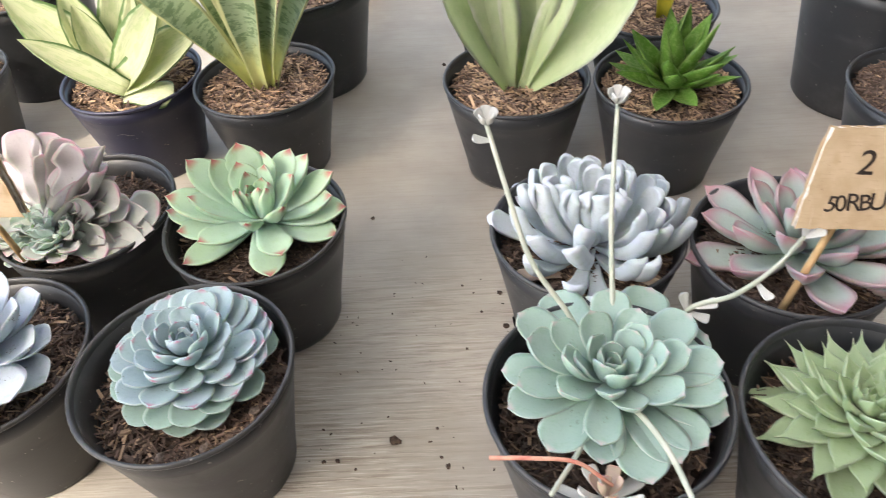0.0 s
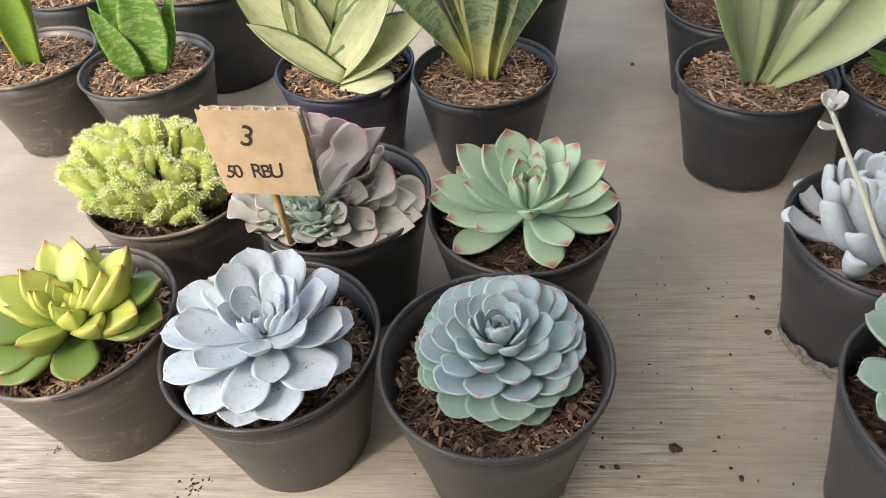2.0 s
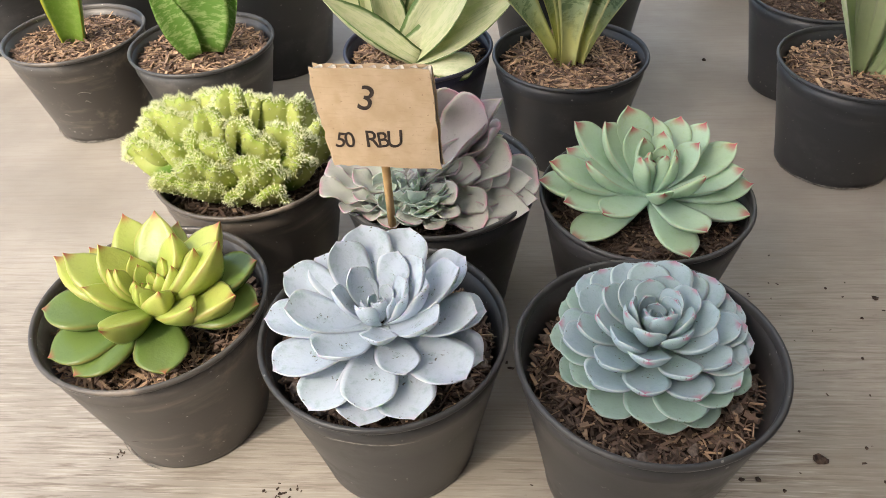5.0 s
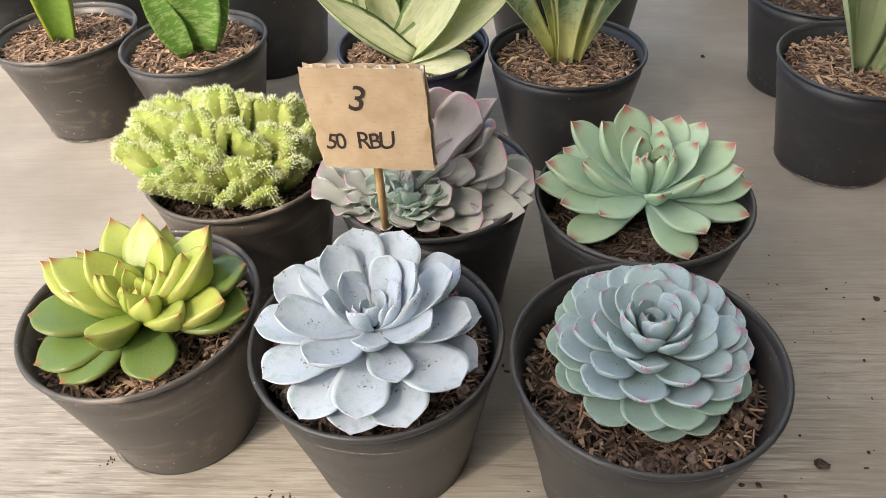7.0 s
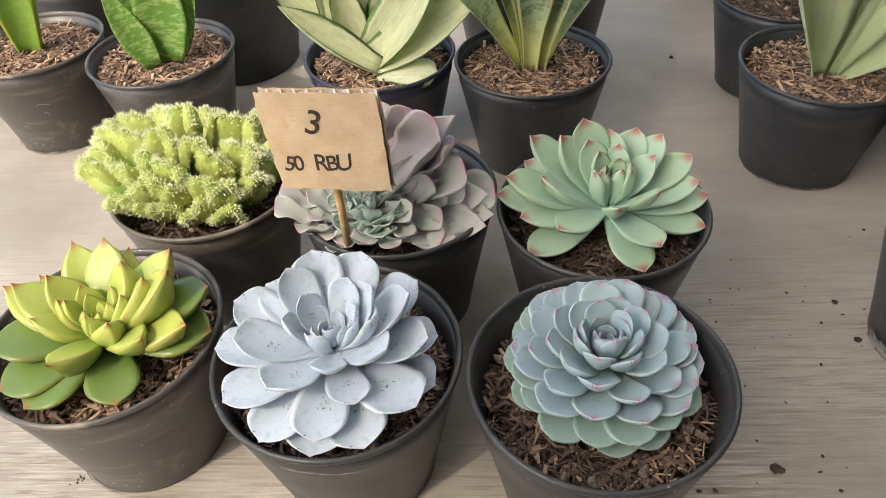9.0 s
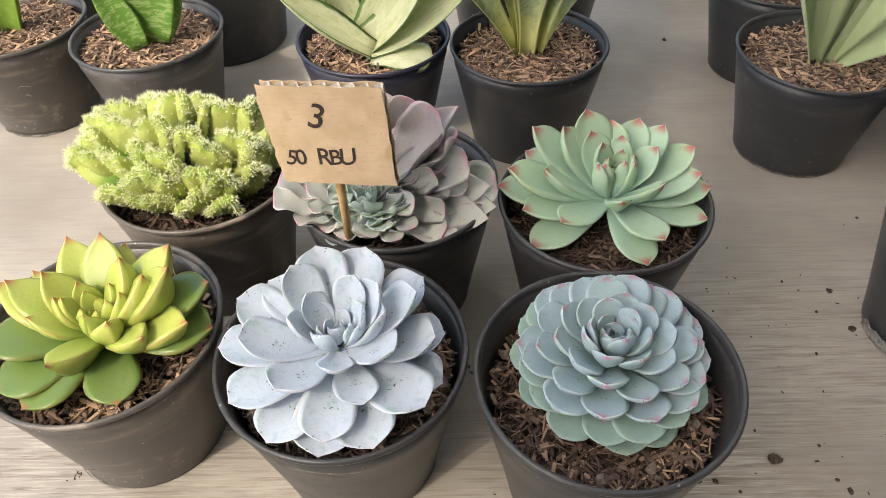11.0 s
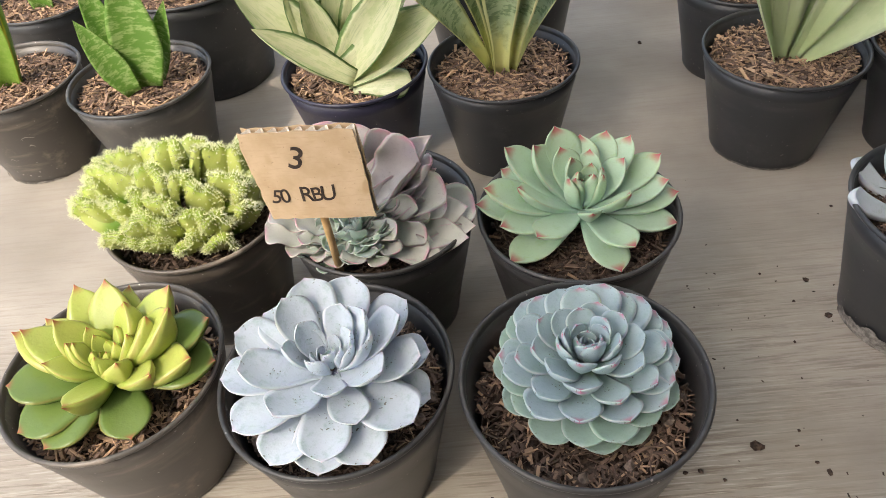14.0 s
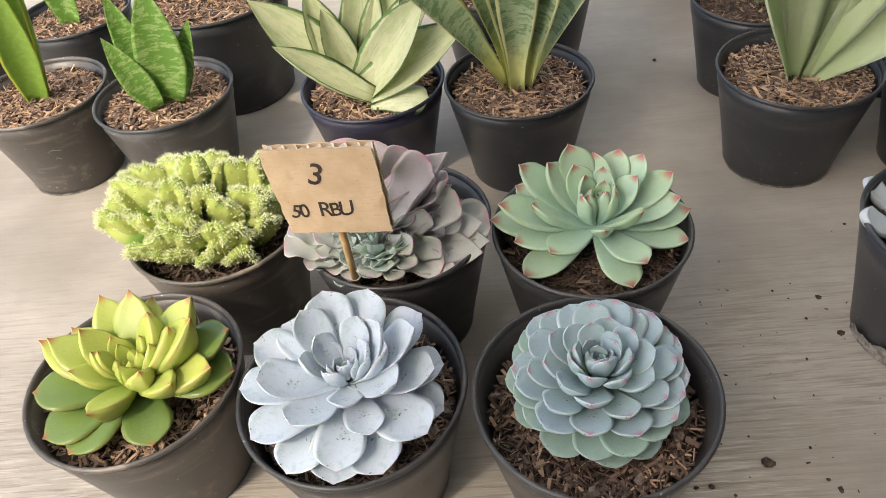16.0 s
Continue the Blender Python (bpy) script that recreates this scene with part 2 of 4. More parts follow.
SWORD = {
    "golden": sword("cream_striped_leaf", (0.74, 0.76, 0.50), (0.54, 0.63, 0.30), (0.12, 0.24, 0.06), 0.86, 0.6, streak=0.25, cross=14.0),
    "banded": sword("banded_leaf", (0.43, 0.53, 0.31), (0.15, 0.24, 0.11), (0.72, 0.72, 0.38), 0.80, 0.85, base=(0.80, 0.80, 0.34), base_to=0.32, side=1.6),
    "moon": sword("pale_silver_leaf", (0.70, 0.78, 0.50), (0.56, 0.68, 0.37), (0.82, 0.86, 0.70), 0.91, 0.40, base=(0.64, 0.75, 0.42), streak=0.25, cross=26.0),
    "spotted": sword("spotted_leaf", (0.16, 0.33, 0.055), (0.44, 0.58, 0.22), (0.17, 0.34, 0.05), 0.94, 0.8, cross=62.0, side=2.4),
    "gold": sword("gold_margin_leaf", (0.24, 0.40, 0.06), (0.32, 0.47, 0.10), (0.62, 0.58, 0.08), 0.88, 0.6),
    "dark": sword("glossy_green_leaf", (0.15, 0.31, 0.05), (0.31, 0.45, 0.14), (0.28, 0.44, 0.12), 0.90, 0.6, cross=44.0),
    "lemon": sword("yellow_leaf", (0.62, 0.55, 0.06), (0.45, 0.48, 0.06), (0.66, 0.60, 0.10), 0.8, 0.4),
}
STALK = plain("pale_flower_stalk", (0.42, 0.45, 0.36), (0.52, 0.52, 0.43), 120.0)
BUD = plain("whitish_bud", (0.50, 0.50, 0.46), (0.62, 0.60, 0.57), 160.0)
RED_STALK = plain("red_flower_stalk", (0.55, 0.18, 0.14), (0.58, 0.34, 0.24), 90.0)


def card_material():
    m = Mat("brown_cardboard", 0.85, 0.25)
    c = m.mix(m.ramp(m.noise(55.0, 5.0), 0.3, 0.7), (0.50, 0.36, 0.22), (0.60, 0.45, 0.295))
    fibre = m.noise(1.0, 4.0, m.coords("Object", (90, 600, 90)), 0.6)
    c = m.mix(m.math("MULTIPLY", m.ramp(fibre, 0.52, 0.70), 0.28), c, (0.40, 0.27, 0.16))
    c = m.mix(m.math("MULTIPLY", m.ramp(m.noise(420.0, 2.0), 0.68, 0.74), 0.5), c, (0.24, 0.15, 0.09))
    scratch = m.ramp(m.noise(1.0, 2.0, m.coords("Object", (380, 26, 50)), 0.5), 0.70, 0.76)
    c = m.mix(m.math("MULTIPLY", scratch, 0.5), c, (0.74, 0.62, 0.48))
    c = m.mix(m.math("MULTIPLY", m.ramp(m.noise(40.0, 1.0), 0.66, 0.72), 0.45), c, (0.40, 0.26, 0.13))
    m.colour(c)
    m.bump(fibre, 0.3, 0.0005)
    return m.m


CARD = card_material()
CARD_EDGE = plain("cardboard_edge", (0.62, 0.53, 0.43), (0.86, 0.80, 0.71), 260.0, 0.9)
INK = plain("black_marker_ink", (0.025, 0.018, 0.015), (0.06, 0.04, 0.03), 300.0, 0.6)
STICK = plain("bamboo_stick", (0.46, 0.27, 0.11), (0.60, 0.40, 0.20), 60.0, 0.7)
# green ridge sides; crease shade is painted in as the darkest green low down
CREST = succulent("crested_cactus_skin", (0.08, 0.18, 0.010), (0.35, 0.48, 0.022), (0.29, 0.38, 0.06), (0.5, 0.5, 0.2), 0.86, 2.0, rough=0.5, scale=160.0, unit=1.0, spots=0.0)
SPINE = plain("cream_spine", (0.76, 0.78, 0.46), (0.90, 0.90, 0.68), 200.0, 0.6)
BLOCKER = plain("blocker_paint", (0.16, 0.15, 0.14), (0.20, 0.19, 0.18), 3.0, 0.9)
SHADE_SHEET = plain("white_shade_sheet", (0.78, 0.78, 0.76), (0.84, 0.84, 0.82), 3.0, 0.8)
sheet = SHADE_SHEET.node_tree
thin = sheet.nodes.new("ShaderNodeBsdfTranslucent")
thin.inputs["Color"].default_value = (0.92, 0.92, 0.90, 1)
both = sheet.nodes.new("ShaderNodeMixShader")
both.inputs[0].default_value = 0.65
sheet.links.new(sheet.nodes["Principled BSDF"].outputs[0], both.inputs[1])
sheet.links.new(thin.outputs[0], both.inputs[2])
sheet.links.new(both.outputs[0], sheet.nodes["Material Output"].inputs["Surface"])
EARTH = plain("bare_ground", (0.20, 0.17, 0.14), (0.30, 0.26, 0.21), 2.5, 0.95)


# ---------------------------------------------------------------- mesh helpers
def mesh_from(name, verts, faces, mat, uvs=None, smooth=True):
    me = bpy.data.meshes.new(name)
    me.from_pydata(verts, [], faces)
    if mat:
        me.materials.append(mat)
    if uvs:
        layer = me.uv_layers.new(name="UVMap")
        for loop in me.loops:
            layer.data[loop.index].uv = uvs[loop.vertex_index]
    me.polygons.foreach_set("use_smooth", [smooth] * len(me.polygons))
    me.update()
    return me


def child(name, data, parent, m=None, label="", kind=""):
    ob = new(name, data)
    ob.parent = parent
    if m is not None:
        ob.matrix_basis = m
    return tagged(ob, label, kind=kind)


def lathe(profile, n=56):
    verts, faces = [], []
    for r, z in profile:
        for k in range(n):
            a = 2 * math.pi * k / n
            verts.append((r * math.cos(a), r * math.sin(a), z))
    for j in range(len(profile) - 1):
        for k in range(n):
            a, b = j * n + k, j * n + (k + 1) % n
            faces.append((a, b, b + n, a + n))
    return verts, faces


def box(sx, sy, sz):
    v = [(x * sx / 2, y * sy / 2, z * sz / 2) for x in (-1, 1) for y in (-1, 1) for z in (-1, 1)]
    return v, [(0, 1, 3, 2), (4, 6, 7, 5), (0, 4, 5, 1), (2, 3, 7, 6), (0, 2, 6, 4), (1, 5, 7, 3)]


def slab(name, size, centre, mat, bevel=0.0):
    bm = bmesh.new()
    bmesh.ops.create_cube(bm, size=1.0, matrix=Matrix.Diagonal((*size, 1)))
    if bevel:
        bmesh.ops.bevel(bm, geom=bm.edges[:], offset=bevel, segments=2, affect="EDGES")
    me = bpy.data.meshes.new(name)
    bm.to_mesh(me)
    bm.free()
    me.materials.append(mat)
    ob = new(name, me)
    ob.location = centre
    return ob


def tube(points, radius, n=8, taper=None):
    """A round stem along points."""
    pts = [Vector(p) for p in points]
    verts, faces, uvs = [], [], []
    up = Vector((0.31, 0.17, 0.93)).normalized()
    for i, p in enumerate(pts):
        d = (pts[min(i + 1, len(pts) - 1)] - pts[max(i - 1, 0)]).normalized()
        x = d.cross(up)
        if x.length < 0.1:
            x = d.cross(Vector((1, 0, 0)))
        x.normalize()
        y = d.cross(x)
        r = radius * (1 if taper is None else 1 + (taper - 1) * i / (len(pts) - 1))
        for k in range(n):
            a = 2 * math.pi * k / n
            verts.append(p + x * (r * math.cos(a)) + y * (r * math.sin(a)))
            uvs.append((k / n, i / (len(pts) - 1)))
    for i in range(len(pts) - 1):
        for k in range(n):
            a, b = i * n + k, i * n + (k + 1) % n
            faces.append((a, b, b + n, a + n))
    faces.append(tuple(range(n - 1, -1, -1)))
    faces.append(tuple((len(pts) - 1) * n + k for k in range(n)))
    return verts, faces, uvs


def bow(points, steps=14):
    """A smooth curve through a few points."""
    pts = [Vector(p) for p in points]
    pts = [2 * pts[0] - pts[1]] + pts + [2 * pts[-1] - pts[-2]]
    out = []
    for i in range(1, len(pts) - 2):
        for k in range(steps):
            t = k / steps
            a, b, c, d = pts[i - 1:i + 3]
            out.append(0.5 * (2 * b + (c - a) * t + (2 * a - 5 * b + 4 * c - d) * t * t + (3 * b - a - 3 * c + d) * t ** 3))
    return out + [pts[-2]]


def leaf_mesh(name, mat, outline, width, thick, bend=0.5, cup=0.25, keel=0.0, wave=0.0, curl=0.0, nu=11, nv=24, seed=0):
    """A fleshy leaf of length 1 along +Y, upper side +Z. outline: (along, half width as a share of width / 2)."""
    rnd = random.Random(seed)
    ks, kw = [p[0] for p in outline], [p[1] for p in outline]
    spine, ang, y, z = [], 0.0, 0.0, 0.0
    for j in range(nv + 1):
        s = j / nv
        spine.append((y, z, bend * (s - 0.45) + curl * max(0.0, s - 0.75) * 4))
        ang = bend * (s - 0.45) + curl * max(0.0, s - 0.75) * 4
        y, z = y + math.cos(ang) / nv, z + math.sin(ang) / nv
    ty, tz = spine[-1][0], spine[-1][1]
    turn, size = math.atan2(tz, ty), math.hypot(ty, tz)
    ca, sa = math.cos(-turn) / size, math.sin(-turn) / size
    verts, faces, uvs = [], [], []
    ring = 2 * nu - 2
    ph = rnd.uniform(0, 6)
    for j in range(nv + 1):
        s = j / nv
        s2 = 1 - (1 - s) ** 1.6
        jj = s2 * nv
        j0 = min(int(jj), nv - 1)
        fr = jj - j0
        py, pz, pa = (spine[j0][k] * (1 - fr) + spine[j0 + 1][k] * fr for k in range(3))
        soft = 0.07 * (1 - s2)
        w = sum(float(np.interp(s2 + soft * q, ks, kw)) for q in (-1, -0.5, 0, 0.5, 1)) / 5 * width / 2
        th = thick * (0.55 + 0.45 * math.sin(math.pi * min(1, s2 * 1.1))) * min(1.0, (w / (width / 2)) ** 0.6 + 0.02)
        for k in range(ring):
            top = k < nu
            u = -1 + 2 * k / (nu - 1) if top else 1 - 2 * (k - nu + 1) / (nu - 1)
            off = cup * w * (u * u) + wave * width * u * u * math.sin(ph + 17 * s2 + (2 if u > 0 else 0))
            if top:
                h = off + 0.35 * th * math.sqrt(max(0, 1 - u * u))
            else:
                h = off - 0.65 * th * math.sqrt(max(0, 1 - u * u)) - keel * th * max(0, 1 - abs(u) * 1.6)
            yy, zz = py - h * math.sin(pa), pz + h * math.cos(pa)
            verts.append((w * u / size, yy * ca - zz * sa, yy * sa + zz * ca))
            uvs.append(((u + 1) / 2, s2))
    for j in range(nv):
        for k in range(ring):
            a, b = j * ring + k, j * ring + (k + 1) % ring
            faces.append((a, b, b + ring, a + ring))
    faces.append(tuple(range(ring - 1, -1, -1)))
    faces.append(tuple(nv * ring + k for k in range(ring)))
    return mesh_from(name, verts, faces, mat, uvs)


ROUND = [(0, 0.32), (0.25, 0.50), (0.5, 0.82), (0.70, 1.0), (0.82, 0.98), (0.9, 0.86), (0.945, 0.68), (0.972, 0.45), (0.985, 0.20), (0.992, 0.07), (1, 0.01)]
SPOON = [(0, 0.38), (0.2, 0.46), (0.45, 0.78), (0.62, 0.97), (0.74, 1.0), (0.84, 0.86), (0.91, 0.58), (0.95, 0.28), (0.97, 0.11), (1, 0.01)]
BLUNT = [(0, 0.42), (0.2, 0.52), (0.42, 0.78), (0.60, 0.96), (0.74, 1.0), (0.83, 0.96), (0.89, 0.86), (0.935, 0.68), (0.962, 0.44), (0.978, 0.20), (0.988, 0.07), (1, 0.01)]
OBOVATE = [(0, 0.50), (0.2, 0.60), (0.45, 0.86), (0.64, 1.0), (0.76, 0.96), (0.85, 0.80), (0.91, 0.58), (0.948, 0.34), (0.97, 0.14), (0.985, 0.06), (1, 0.01)]
POINT = [(0, 0.55), (0.2, 0.72), (0.42, 0.96), (0.56, 1.0), (0.72, 0.86), (0.85, 0.55), (0.93, 0.22), (0.97, 0.08), (1, 0.01)]
LANCE = [(0, 0.55), (0.2, 0.75), (0.42, 1.0), (0.56, 0.95), (0.68, 0.7), (0.78, 0.36), (0.86, 0.13), (0.93, 0.05), (1, 0.01)]
CLUB = [(0, 0.45), (0.3, 0.6), (0.6, 0.85), (0.8, 1.0), (0.93, 0.98), (0.975, 0.86), (1, 0.55)]
PETAL = [(0, 0.34), (0.08, 0.46), (0.25, 0.80), (0.45, 1.0), (0.65, 0.95), (0.82, 0.68), (0.93, 0.32), (0.98, 0.10), (1, 0.01)]
FLARE = [(0, 0.16), (0.08, 0.24), (0.25, 0.58), (0.45, 0.92), (0.62, 1.0), (0.80, 0.76), (0.92, 0.36), (0.98, 0.10), (1, 0.01)]
DAGGER = [(0, 0.50), (0.12, 0.75), (0.32, 1.0), (0.55, 0.90), (0.75, 0.62), (0.9, 0.28), (0.97, 0.09), (1, 0.01)]
SABRE = [(0, 0.34), (0.08, 0.34), (0.2, 0.42), (0.38, 0.78), (0.58, 1.0), (0.8, 0.85), (0.92, 0.45), (0.98, 0.12), (1, 0.01)]
BOAT = [(0, 0.62), (0.1, 0.74), (0.3, 0.96), (0.48, 1.0), (0.68, 0.84), (0.84, 0.52), (0.94, 0.22), (0.98, 0.07), (1, 0.01)]
STRAP = [(0, 0.35), (0.15, 0.55), (0.4, 0.9), (0.6, 1.0), (0.8, 0.8), (0.92, 0.42), (0.98, 0.12), (1, 0.01)]


def rosette(plant, centre, n, lengths, elevs, meshes, power=1.0, lean=(0, 0), start=0.0, core=0.006, drop=0.012, seed=1, lpower=0.8, wide=1.0, loose=4):
    """Leaves in a golden-angle spiral, from the upright heart out to the flat skirt."""
    rnd = random.Random(seed)
    tilt = Matrix.Translation(centre) @ pose(0, 0, 0, lean[0], lean[1], 0)
    for i in range(n):
        a = (i + 0.5) / n
        az = start + i * 137.508 + rnd.uniform(-5, 5)
        size = lengths[0] + (lengths[1] - lengths[0]) * a ** lpower
        size *= rnd.uniform(0.94, 1.05)
        el = elevs[0] + (elevs[1] - elevs[0]) * a ** power + rnd.uniform(-loose, loose)
        me = meshes[min(int(a * len(meshes)), len(meshes) - 1)]
        m = tilt @ pose(0, 0, -drop * a, 0, 0, az) @ pose(0, core * a, 0, el, rnd.uniform(-2, 2) * loose, 0) @ Matrix.Diagonal((size * wide, size, size, 1))
        child("leaf", me, plant, m)


def placed(plant, centre, rows, meshes, wide=1.0, seed=1, rise=0.0, limits=(44, 15), twist=6, grow=1.0, face=None):
    """A rosette leaf by leaf: azimuth (0 away from the camera, positive anticlockwise), elevation, length in millimetres.
    rise: how much higher on the stem the steep inner leaves sit."""
    rnd = random.Random(seed)
    for az, el, mm in rows:
        me = meshes[0] if el > limits[0] else meshes[1] if el > limits[1] else meshes[2]
        size = mm * grow / 1000
        up = rise * min(1.0, max(0.0, el) / 60)
        m = Matrix.Translation(centre) @ pose(0, 0, up, 0, 0, az) @ pose(0, 0.002, 0, el, rnd.uniform(-twist, twist), 0) @ Matrix.Diagonal((size * wide * rnd.uniform(0.95, 1.05), size, size, 1))
        if face:
            a, e = radians(az), radians(el)
            way = Vector((-math.sin(a) * math.cos(e), math.cos(a) * math.cos(e), math.sin(e)))
            side = Vector(face) + Vector((rnd.gauss(0, 0.35), rnd.gauss(0, 0.25), rnd.gauss(0, 0.35)))
            z = (side - way * way.dot(side)).normalized()
            m = Matrix.Translation(centre) @ Matrix((way.cross(z), way, z)).transposed().to_4x4() @ Matrix.Diagonal((size * wide, size, size, 1))
        child("leaf", me, plant, m)


def blade(plant, base, tip, me, face=(0, -1, 0.3), wide=1.0, name="leaf", label=""):
    """One leaf from base to tip, its upper side towards face."""
    base, tip = Vector(base), Vector(tip)
    y = (tip - base).normalized()
    z = Vector(face) - y * y.dot(Vector(face))
    z.normalize()
    x = y.cross(z)
    size = (tip - base).length
    m = Matrix((x, y, z)).transposed().to_4x4()
    return child(name, me, plant, Matrix.Translation(base) @ m @ Matrix.Diagonal((size * wide, size, size, 1)), label)


# ---------------------------------------------------------------- pots
POT_H = 0.107
POT_MESH, CHIP_MESH = {}, {}


def pot_mesh(mat, big):
    key = (mat.name, big)
    if key not in POT_MESH:
        r, h, foot = (0.0716, 0.107, 0.050) if not big else (0.090, 0.130, 0.068)
        band = h - 0.018
        side = r - 0.0042
        prof = [(0.0, 0.004), (foot - 0.006, 0.004), (foot - 0.005, 0.0), (foot - 0.0012, 0.0), (foot, 0.0012), (foot + 0.0004, 0.005)]
        prof += [(foot + (side - foot) * k, 0.005 + (band - 0.005) * k) for k in (0.25, 0.5, 0.75, 1.0)]
        prof += [(side + 0.0004, band + 0.0006), (r - 0.0028, h - 0.0042)]
        inner = [(r - 0.0036, h - 0.0042), (side - 0.0018, band), (side - 0.0062, h - 0.035), (side - 0.012, h - 0.06), (0.0, h - 0.06)]
        lip = [(r - 0.0040, h - 0.0046), (r - 0.0027, h - 0.0046), (r - 0.0006, h - 0.0036), (r, h - 0.002), (r - 0.0005, h - 0.0006), (r - 0.0017, h), (r - 0.0030, h - 0.0008), (r - 0.0038, h - 0.003), (r - 0.0040, h - 0.0046)]
        v, f = lathe(prof + inner)
        v2, f2 = lathe(lip)
        POT_MESH[key] = (mesh_from("pot", v, f, mat), mesh_from("rim", v2, f2, mat))
    return POT_MESH[key]


def soil_mesh(big):
    r = 0.0648 if not big else 0.083
    v, f = [(0, 0, 0)], []
    n, rings = 40, 9
    for j in range(1, rings + 1):
        for k in range(n):
            a = 2 * math.pi * k / n
            q = r * j / rings
            x, y = q * math.cos(a), q * math.sin(a)
            v.append((x, y, 0.0035 * noise.noise((x * 60, y * 60, 3.1)) + 0.0015 * noise.noise((x * 200, y * 200, 1.1)) - (0.012 if j == rings else 0)))
    f += [(0, 1 + k, 1 + (k + 1) % n) for k in range(n)]
    for j in range(rings - 1):
        for k in range(n):
            a, b = 1 + j * n + k, 1 + j * n + (k + 1) % n
            f.append((a, a + n, b + n, b))
    return mesh_from("soil", v, f, SOIL)


def chips_mesh(mat, big, seed, count, coarse=1.0):
    """Loose bark: many small slivers lying on the soil."""
    rnd = random.Random(seed)
    r = 0.0622 if not big else 0.080
    verts, faces = [], []
    for i in range(count):
        q, a = r * math.sqrt(rnd.random()), rnd.uniform(0, 2 * math.pi)
        long = rnd.choice((0.004, 0.006, 0.009, 0.013)) * rnd.uniform(0.6, 1.15) * coarse
        wide = rnd.choice((0.0006, 0.0010, 0.0016, 0.0026)) * rnd.uniform(0.7, 1.2) * coarse
        if rnd.random() < 0.06:
            long, wide = rnd.uniform(0.005, 0.008), rnd.uniform(0.003, 0.005)
        q = min(q, r + 0.001 - long * 0.35)
        m = pose(q * math.cos(a), q * math.sin(a), rnd.uniform(-0.0005, 0.0035), rnd.gauss(0, 13), rnd.gauss(0, 16), rnd.uniform(0, 360))
        v, f = box(long, wide, rnd.uniform(0.0004, 0.0012))
        at = len(verts)
        for k, p in enumerate(v):
            p = Vector(p)
            if p.x > 0:
                p.y *= rnd.uniform(0.1, 0.9)
            else:
                p.y *= rnd.uniform(0.3, 1.0)
            p.z += 2.2 * (abs(p.x) - long / 4) * 0.06
            verts.append(m @ p)
        faces += [tuple(at + k for k in q2) for q2 in f]
    return mesh_from("bark_mulch", verts, faces, mat, smooth=False)


SOIL_MESH = {b: soil_mesh(b) for b in (False, True)}
for tint, mat in (("dark", CHIPS), ("tan", CHIPS_TAN), ("black", CHIPS_BLACK)):
    for b in (False, True):
        CHIP_MESH[tint, b] = [chips_mesh(mat, b, 11 + k, (2300 if not b else 2600) if tint != "tan" else 1700, 1.0 if tint != "tan" else 1.35) for k in range(3 if not b else 1)]
POTS = 0


def potted(name, x, y, label, mat=BLACK, high=POT_H, tint="dark", big=False, fill=0.014, wide=1.0, group="potted plants on the table"):
    """A nursery pot with soil and bark, standing on the table. Plants are added under the same thing."""
    global POTS
    POTS += 1
    plant = tagged(new(name), label, "potted plant", group)
    plant.location = (x, y, 0)
    full = 0.130 if big else POT_H
    turn = (POTS * 77) % 360
    body, lip = pot_mesh(mat, big)
    pot = child("pot", body, plant, pose(0, 0, 0, 0, 0, turn) @ Matrix.Diagonal((wide, wide, high / full, 1)))
    child("rim", lip, pot)
    child("soil", SOIL_MESH[big], plant, pose(0, 0, high - fill, 0, 0, turn) @ Matrix.Diagonal((wide * 0.95, wide * 0.95, 1, 1)), "dark potting soil")
    chips = CHIP_MESH[tint, big]
    child("bark_mulch", chips[POTS % len(chips)], plant, pose(0, 0, high - fill + 0.001, 0, 0, turn * 1.7), "shredded bark mulch", "stuff")
    return plant


# ---------------------------------------------------------------- structure
table = tagged(new("table"), "long table with a weathered pale plywood top", "table")
top = slab("tabletop", (3.2, 2.2, 0.03), (-0.1, 0.75, -0.015), BOARD, 0.003)
top.parent = table
for lx in (-1.6, 1.4):
    for ly in (-0.25, 1.75):
        leg = slab("leg", (0.06, 0.06, 0.72), (lx, ly, -0.389), STICK, 0.003)
        leg.parent = table
ground = tagged(slab("ground", (400, 400, 0.2), (0, 0, -0.85), EARTH), "bare brown earth under the table", "ground", kind="structure")
# unseen sheet added overhead so that most of the table lies in shade
canopy = tagged(slab("unseen_shade_sheet", (4.6, 7.0, 0.01), (0.87, 0.8, 2.40), SHADE_SHEET), "unseen translucent white sheet, added to shade the table", "canopy", kind="structure")
# two unseen walls added to hold back light from the front and right
south_blocker = tagged(slab("unseen_blocker_south", (2.7, 0.15, 3.35), (0.50, -1.15, 0.92), BLOCKER), "plain unseen wall, added to block light", "wall", kind="structure")
wall = tagged(slab("unseen_blocker_east", (0.15, 9.0, 3.35), (1.9, 0.8, 0.92), BLOCKER), "plain unseen wall, added to block light", "wall", kind="structure")

